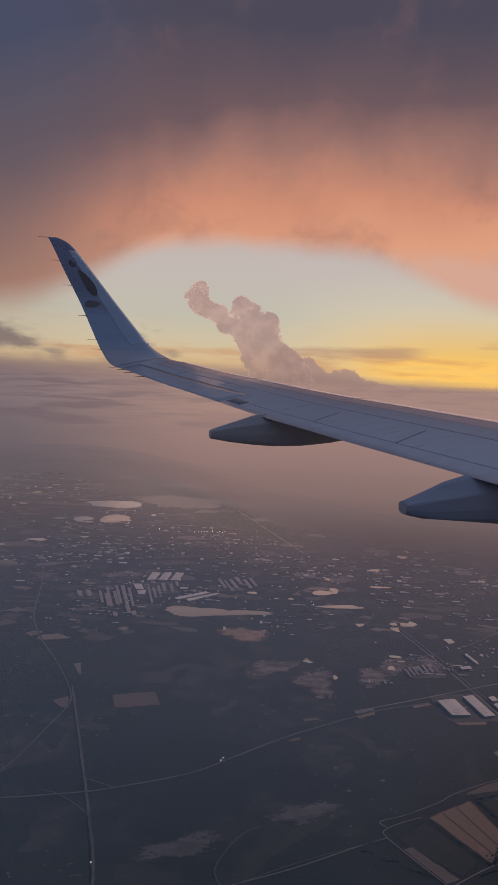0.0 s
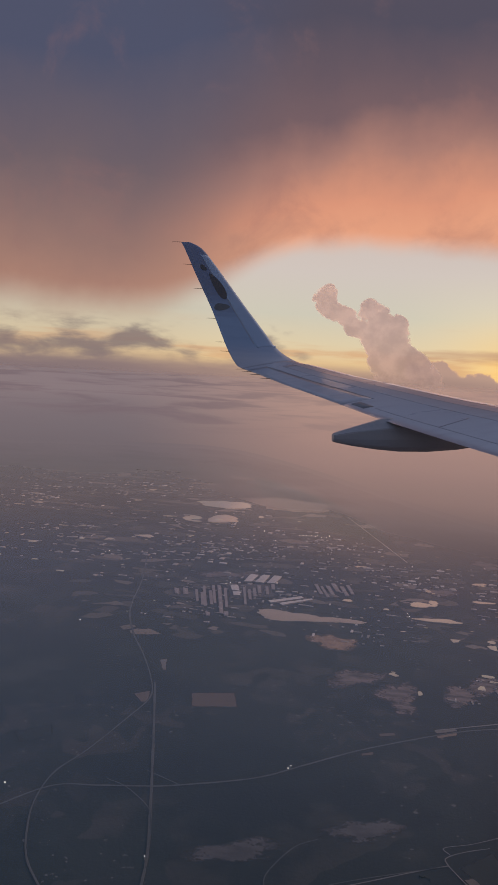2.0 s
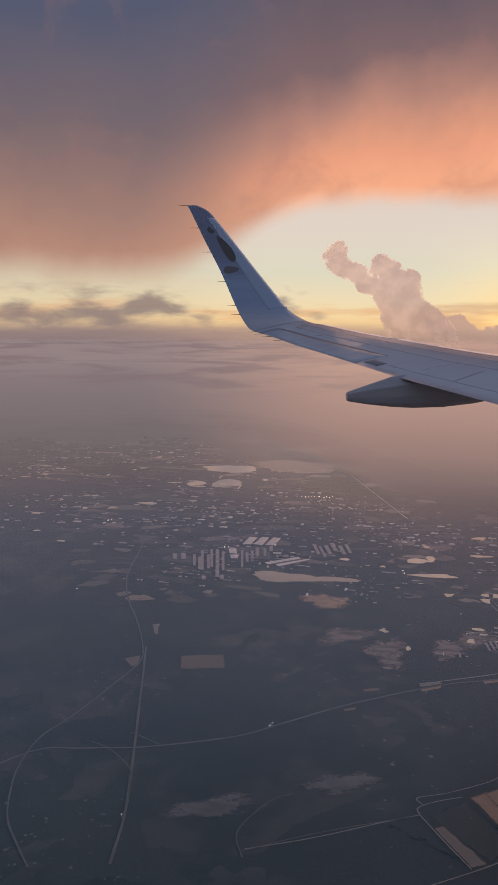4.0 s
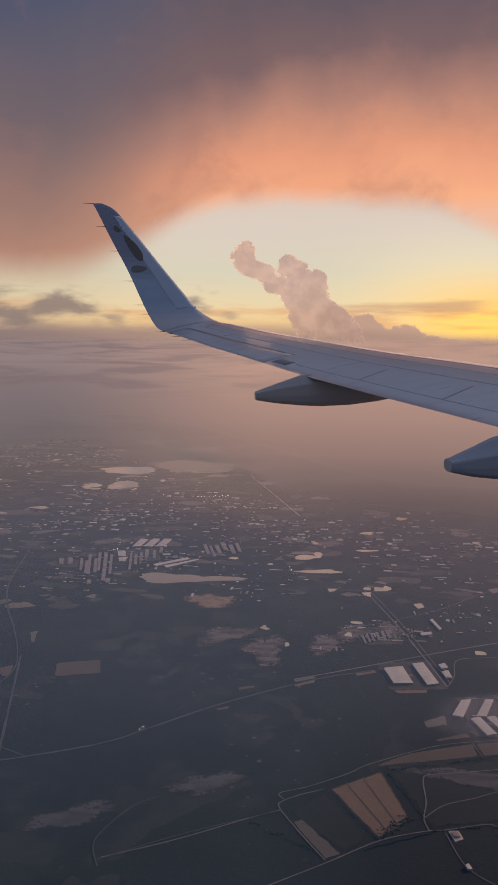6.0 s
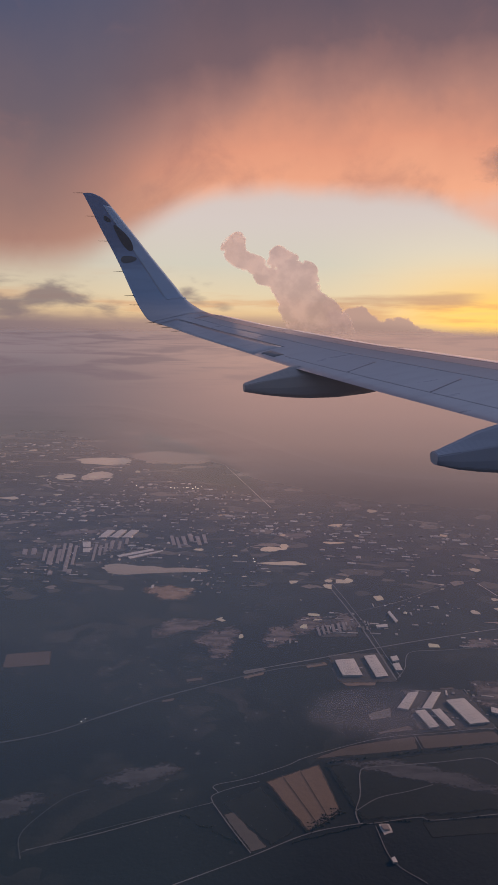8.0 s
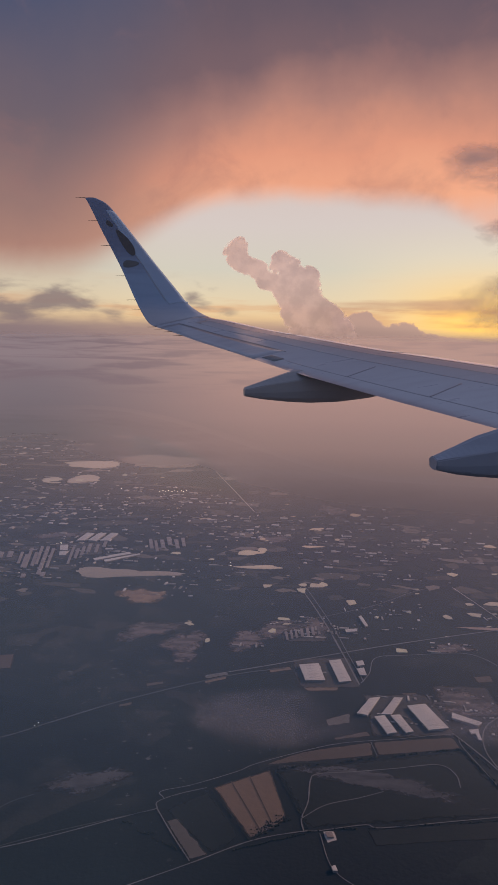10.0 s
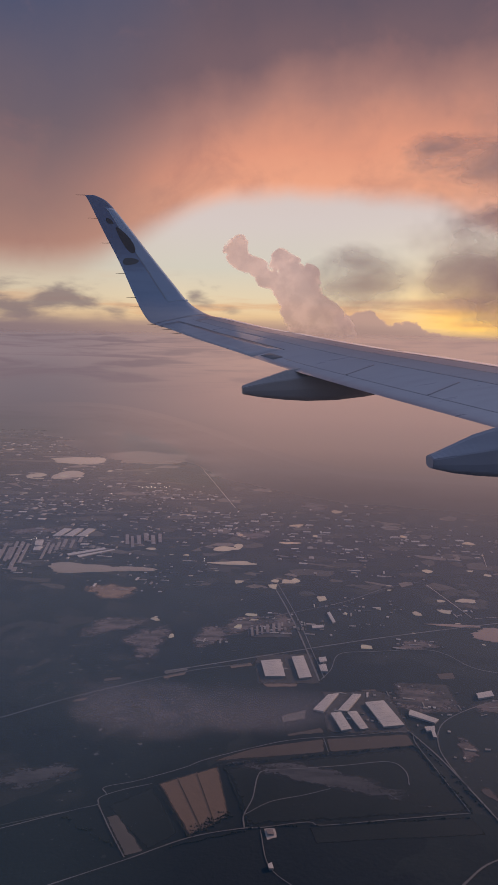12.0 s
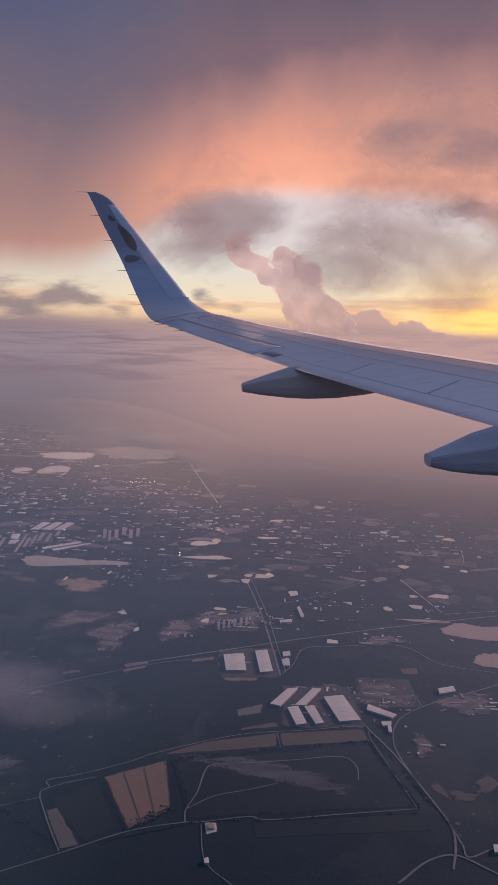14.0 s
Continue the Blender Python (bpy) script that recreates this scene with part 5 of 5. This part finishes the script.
warehouse((0.184, 0.984), (0.189, 0.988), (0.192, 0.977), (0.186, 0.976))
warehouse((-0.635, 2.592), (-0.628, 2.701), (-0.600, 2.696), (-0.609, 2.599))
warehouse((-0.596, 2.602), (-0.585, 2.700), (-0.559, 2.706), (-0.567, 2.597))
warehouse((-0.554, 2.600), (-0.543, 2.709), (-0.515, 2.704), (-0.527, 2.606))
warehouse((-0.519, 2.383), (-0.424, 2.469), (-0.413, 2.450), (-0.507, 2.365))
warehouse((-0.482, 2.371), (-0.387, 2.455), (-0.382, 2.445), (-0.470, 2.352))
warehouse((-0.670, 2.524), (-0.645, 2.531), (-0.629, 2.467), (-0.655, 2.470))
warehouse((-0.649, 2.450), (-0.627, 2.456), (-0.617, 2.413), (-0.638, 2.408))
warehouse((-0.773, 2.434), (-0.765, 2.437), (-0.733, 2.311), (-0.741, 2.309), "roof_dim")
warehouse((-0.749, 2.408), (-0.739, 2.411), (-0.706, 2.276), (-0.716, 2.273), "roof_dim")
warehouse((-0.759, 2.485), (-0.750, 2.488), (-0.697, 2.269), (-0.705, 2.266), "roof_dim")
warehouse((-0.727, 2.437), (-0.717, 2.440), (-0.680, 2.285), (-0.692, 2.292), "roof_dim")
warehouse((-0.731, 2.506), (-0.722, 2.508), (-0.675, 2.308), (-0.683, 2.306), "roof_dim")
warehouse((-0.713, 2.511), (-0.699, 2.504), (-0.632, 2.204), (-0.645, 2.210), "roof_dim")
warehouse((-0.686, 2.485), (-0.677, 2.487), (-0.632, 2.278), (-0.640, 2.276), "roof_dim")
warehouse((-0.625, 2.514), (-0.617, 2.516), (-0.581, 2.325), (-0.588, 2.323), "roof_dim")
warehouse((-0.605, 2.496), (-0.596, 2.498), (-0.574, 2.381), (-0.585, 2.389), "roof_dim")
warehouse((-0.592, 2.522), (-0.583, 2.524), (-0.566, 2.427), (-0.575, 2.425), "roof_dim")
warehouse((-0.582, 2.559), (-0.570, 2.562), (-0.554, 2.464), (-0.565, 2.461), "roof_dim")
warehouse((-0.553, 2.554), (-0.544, 2.556), (-0.528, 2.459), (-0.537, 2.457), "roof_dim")
warehouse((-0.538, 2.592), (-0.527, 2.595), (-0.517, 2.528), (-0.528, 2.526), "roof_dim")
warehouse((-0.844, 2.432), (-0.827, 2.427), (-0.810, 2.364), (-0.826, 2.369), "roof_dim")
warehouse((-0.817, 2.442), (-0.799, 2.437), (-0.782, 2.373), (-0.797, 2.368), "roof_dim")
warehouse((-0.635, 2.224), (-0.622, 2.228), (-0.614, 2.189), (-0.626, 2.185), "roof_dim")
warehouse((-0.688, 2.207), (-0.673, 2.202), (-0.666, 2.172), (-0.678, 2.168), "roof_dim")
warehouse((-0.392, 2.644), (-0.381, 2.646), (-0.352, 2.526), (-0.364, 2.524), "roof_dim")
warehouse((-0.369, 2.625), (-0.360, 2.626), (-0.329, 2.497), (-0.339, 2.495), "roof_dim")
warehouse((-0.352, 2.639), (-0.338, 2.641), (-0.313, 2.532), (-0.326, 2.530), "roof_dim")
warehouse((-0.335, 2.676), (-0.319, 2.678), (-0.297, 2.578), (-0.312, 2.576), "roof_dim")
warehouse((-0.303, 2.646), (-0.289, 2.648), (-0.266, 2.538), (-0.279, 2.536), "roof_dim")
warehouse((-0.282, 2.671), (-0.270, 2.673), (-0.249, 2.562), (-0.260, 2.561), "roof_dim")
warehouse((0.103, 1.821), (0.109, 1.821), (0.113, 1.772), (0.108, 1.772), "roof_dim")
warehouse((0.115, 1.829), (0.120, 1.836), (0.124, 1.779), (0.119, 1.779), "roof_dim")
warehouse((0.126, 1.837), (0.131, 1.837), (0.135, 1.786), (0.130, 1.786), "roof_dim")
warehouse((0.139, 1.844), (0.146, 1.844), (0.149, 1.794), (0.142, 1.794), "roof_dim")
warehouse((0.153, 1.852), (0.160, 1.852), (0.163, 1.801), (0.156, 1.801), "roof_dim")
warehouse((0.166, 1.859), (0.173, 1.859), (0.175, 1.809), (0.168, 1.809), "roof_dim")
# built-up districts
district(-0.931, 3.555, 0.209, 0.479)
district(-0.494, 3.263, 0.277, 0.297)
district(-0.065, 2.815, 0.238, 0.260)
district(-0.532, 2.529, 0.187, 0.241)
district(0.158, 1.841, 0.068, 0.061)
district(0.463, 1.483, 0.087, 0.071)
district(0.624, 1.456, 0.049, 0.046)
district(0.506, 1.307, 0.027, 0.042)
district(0.459, 3.305, 0.121, 0.259)
district(0.690, 2.586, 0.207, 0.342)
district(0.487, 1.757, 0.051, 0.040)
district(-1.556, 2.993, 0.185, 0.348)
district(-1.787, 4.025, 0.464, 0.396)
district(-0.713, 2.386, 0.130, 0.281)
district(-1.047, 2.751, 0.160, 0.273)
district(0.282, 2.486, 0.164, 0.231)
district(0.363, 1.955, 0.086, 0.120)
district(-0.537, 2.325, 0.121, 0.156)
district(-0.343, 2.800, 0.125, 0.239)
district(0.092, 2.841, 0.146, 0.219)
district(0.199, 2.788, 0.122, 0.145)
district(0.425, 1.382, 0.061, 0.020)
district(0.678, 2.000, 0.104, 0.075)
district(-2.120, 4.026, 0.154, 0.359)
district(-1.473, 3.295, 0.152, 0.200)
district(-1.384, 5.069, 0.202, 0.438)
district(-0.337, 3.248, 0.154, 0.255)
district(-0.516, 2.711, 0.128, 0.201)
district(0.338, 2.912, 0.170, 0.175)
district(-0.215, 2.211, 0.172, 0.165)
district(-2.063, 4.726, 0.544, 0.407)
district(-1.317, 4.933, 0.464, 0.491)
district(-0.795, 3.004, 0.336, 0.255)
district(-0.109, 2.925, 0.328, 0.235)
district(0.483, 2.690, 0.282, 0.197)
district(-1.564, 4.632, 0.241, 0.492)
district(-1.246, 3.706, 0.166, 0.189)
district(-0.457, 3.506, 0.314, 0.241)
district(-0.792, 3.164, 0.285, 0.249)
district(-0.176, 3.229, 0.145, 0.169)
district(-0.807, 2.605, 0.157, 0.158)
district(-0.549, 2.710, 0.183, 0.148)
district(-0.300, 2.694, 0.182, 0.128)
district(-0.041, 2.802, 0.189, 0.153)
district(0.206, 2.744, 0.123, 0.114)
district(-0.444, 2.393, 0.145, 0.064)
district(0.507, 3.545, 0.158, 0.188)
district(0.371, 2.608, 0.157, 0.103)
district(0.458, 2.326, 0.104, 0.071)
district(0.118, 1.871, 0.098, 0.070)
district(0.213, 1.841, 0.084, 0.060)
district(0.306, 1.927, 0.087, 0.083)
district(0.428, 1.754, 0.079, 0.035)
district(0.358, 3.073, 0.138, 0.122)
district(-2.130, 4.132, 0.192, 0.302)
district(-1.608, 3.182, 0.223, 0.180)
district(-1.261, 2.884, 0.180, 0.205)
district(-0.673, 3.090, 0.217, 0.150)
district(-0.274, 3.016, 0.141, 0.119)
district(0.622, 1.472, 0.048, 0.038)
district(0.495, 1.297, 0.039, 0.022)
district(0.470, 1.466, 0.048, 0.028)
district(0.421, 1.520, 0.044, 0.025)
district(0.148, 1.836, 0.053, 0.052)
district(0.023, 1.731, 0.051, 0.040)
district(0.394, 1.965, 0.072, 0.042)
district(0.195, 1.600, 0.060, 0.070)
district(0.345, 1.430, 0.070, 0.075)
# street lamps
street_lamp(-0.527, 3.490)
street_lamp(-0.508, 3.479)
street_lamp(-0.495, 3.497)
street_lamp(-0.484, 3.484)
street_lamp(-0.471, 3.502)
street_lamp(-0.452, 3.491)
street_lamp(-0.446, 3.508)
street_lamp(-0.424, 3.483)
street_lamp(-0.414, 3.514)
street_lamp(-0.400, 3.488)
street_lamp(-0.389, 3.519)
street_lamp(-0.081, 2.380)
street_lamp(-0.076, 2.350)
street_lamp(-0.688, 2.535)
street_lamp(0.770, 3.582)
street_lamp(0.780, 3.581)
street_lamp(-0.695, 3.522)
street_lamp(-0.616, 3.333)
street_lamp(-0.800, 1.142)
street_lamp(-0.337, 1.316)
street_lamp(-0.333, 1.327)
street_lamp(-0.513, 1.003)
street_lamp(-1.007, 2.005)
street_lamp(-0.676, 2.549)
street_lamp(-1.221, 2.857)
street_lamp(-1.229, 2.840)
parcels(1500, -26, 24, 2.1, 6.6)
pools(60, -26, -5, 4.6, 6.5)
pools(70, -26, 4, 2.2, 5.5)
pools(45, -8, 22, 1.8, 3.4)


# ---- clouds ----
def cumulus(name, lobes, away, mat, label):
    """A heaped cloud: a bulging veil of droplets over run-together lobes, thinning to its knobbly rim. lobes: azimuth, elevation and radius in degrees."""
    gap = 0.06
    a_lo, a_hi = min(a - 2 * r for a, e, r in lobes), max(a + 2 * r for a, e, r in lobes)
    e_lo, e_hi = -0.6, max(e + 2 * r for a, e, r in lobes)
    na, ne = int((a_hi - a_lo) / gap), int((e_hi - e_lo) / gap)
    verts, faces, dens = [], [], []
    for i in range(na + 1):
        for j in range(ne + 1):
            a, e = a_lo + i * gap, e_lo + j * gap
            body = sum(math.exp(-1.3 * ((a - a0) ** 2 + (e - e0) ** 2) / r ** 2) for a0, e0, r in lobes)
            p = Vector((a, e, 3.0))
            knob = noise.fractal(p * 0.95, 0.75, 2.1, 6) * 0.30
            puffs = sum(w2 * (0.5 - noise.noise(p * f, noise_basis="VORONOI_F1")) for f, w2 in ((0.9, 0.40), (1.8, 0.36), (3.7, 0.20)))
            d = body + (knob + puffs) * 1.7 * smooth01(0.06, 0.35, body)
            far = away - 0.8 * math.exp(-((a + 0.5) / 5) ** 2 - ((e - 2.0) / 5) ** 2)
            verts.append((far * math.sin(radians(a)) * math.cos(radians(e)), far * math.cos(radians(a)) * math.cos(radians(e)), far * math.sin(radians(e))))
            dens.append(d)
    for i in range(na):
        for j in range(ne):
            k = i * (ne + 1) + j
            if max(dens[k], dens[k + 1], dens[k + ne + 1], dens[k + ne + 2]) > 0.2:
                faces.append((k, k + ne + 1, k + ne + 2, k + 1))
    ob = mesh_object(name, verts, faces, mat, smooth=True)
    ob.data.attributes.new("droplets", "FLOAT", "POINT").data.foreach_set("value", dens)
    return tagged(ob, label, "cloud", "heaped clouds", "stuff")


cumulus("cumulus_cloud", [
    (-1.35, 5.65, 0.62), (-0.6, 5.0, 0.8), (0.8, 4.6, 0.55), (0.2, 4.3, 0.8), (0.8, 3.7, 0.7), (-1.7, 4.3, 0.6), (-1.0, 3.7, 0.8),
    (0.2, 3.0, 1.0), (-0.2, 2.2, 0.95), (0.9, 1.5, 1.2), (1.8, 1.9, 0.8), (2.6, 1.3, 0.8), (1.5, 0.0, 1.9), (3.0, 0.2, 1.0),
    (-4.85, 6.2, 0.64), (-4.3, 6.75, 0.50), (-4.3, 5.6, 0.64), (-3.5, 5.2, 0.58), (-2.7, 4.9, 0.58), (-2.5, 4.2, 0.5)],
    22.5, M["cumulus"], "tall pink heaped evening cloud with knobbly rim")


def wisp(name, mat, cx, cy, cz, rx, ry, rz, strength, label, sheets=1, group="drifting clouds"):
    """A ragged cloud: sheets of droplets through a flattened ball, thinning to its rim."""
    verts, faces, dens = [], [], []
    n, m = 20, 10
    for k in range(sheets):
        g = (k + 0.5) / sheets * 2 - 1
        q = math.sqrt(max(0.05, 1 - g * g))
        base = len(verts)
        for i in range(n + 1):
            for j in range(m + 1):
                u, v = i / n * 2 - 1, j / m * 2 - 1
                verts.append((cx + rx * u * q, cy + ry * (g + 0.12 * u * v - 0.6 * (1 - u * u) * (1 - v * v)), cz + rz * v * q))
                dens.append(strength * smooth01(1.0, 0.25, math.hypot(u, v)))
        for i in range(n):
            for j in range(m):
                a = base + i * (m + 1) + j
                if max(dens[a], dens[a + m + 1], dens[a + m + 2], dens[a + 1]) > 0.25 * strength:
                    faces.append((a, a + m + 1, a + m + 2, a + 1))
    ob = mesh_object(name, verts, faces, mat, smooth=True)
    ob.data.attributes.new("droplets", "FLOAT", "POINT").data.foreach_set("value", dens)
    return tagged(ob, label, "cloud", group, "stuff")


wisp("cloud_wisp", M["scud_far"], 0.530, 1.600, 0.318, 0.260, 0.050, 0.085, 1.00, "dark ragged drifting cloud wisp")
wisp("cloud_wisp", M["scud_far"], 0.690, 2.150, 0.262, 0.220, 0.040, 0.095, 1.00, "dark ragged drifting cloud wisp")
wisp("cloud_wisp", M["scud_near"], 0.242, 0.465, 0.012, 0.058, 0.010, 0.031, 1.00, "dark ragged drifting cloud wisp")
wisp("cloud_wisp", M["scud_near"], 0.276, 0.330, 0.000, 0.036, 0.008, 0.018, 1.00, "dark ragged drifting cloud wisp")
wisp("cloud_wisp", M["scud_near"], 0.321, 0.415, -0.004, 0.066, 0.010, 0.030, 1.00, "dark ragged drifting cloud wisp")
wisp("cloud_veil", M["scud_veil"], 0.399, 0.644, 0.036, 0.150, 0.022, 0.090, 1.00, "soft grey-mauve veil of drifting cloud")
wisp("cloud_veil", M["scud_veil"], 0.416, 0.694, 0.113, 0.170, 0.022, 0.095, 1.00, "soft grey-mauve veil of drifting cloud")
wisp("cloud_wisp", M["ground_wisp"], 0.203, 0.280, -0.132, 0.050, 0.010, 0.018, 1.30, "thin pale scud low over the fields")
wisp("cloud_wisp", M["ground_wisp"], 0.111, 0.568, -0.281, 0.130, 0.022, 0.042, 1.00, "thin pale scud low over the fields")
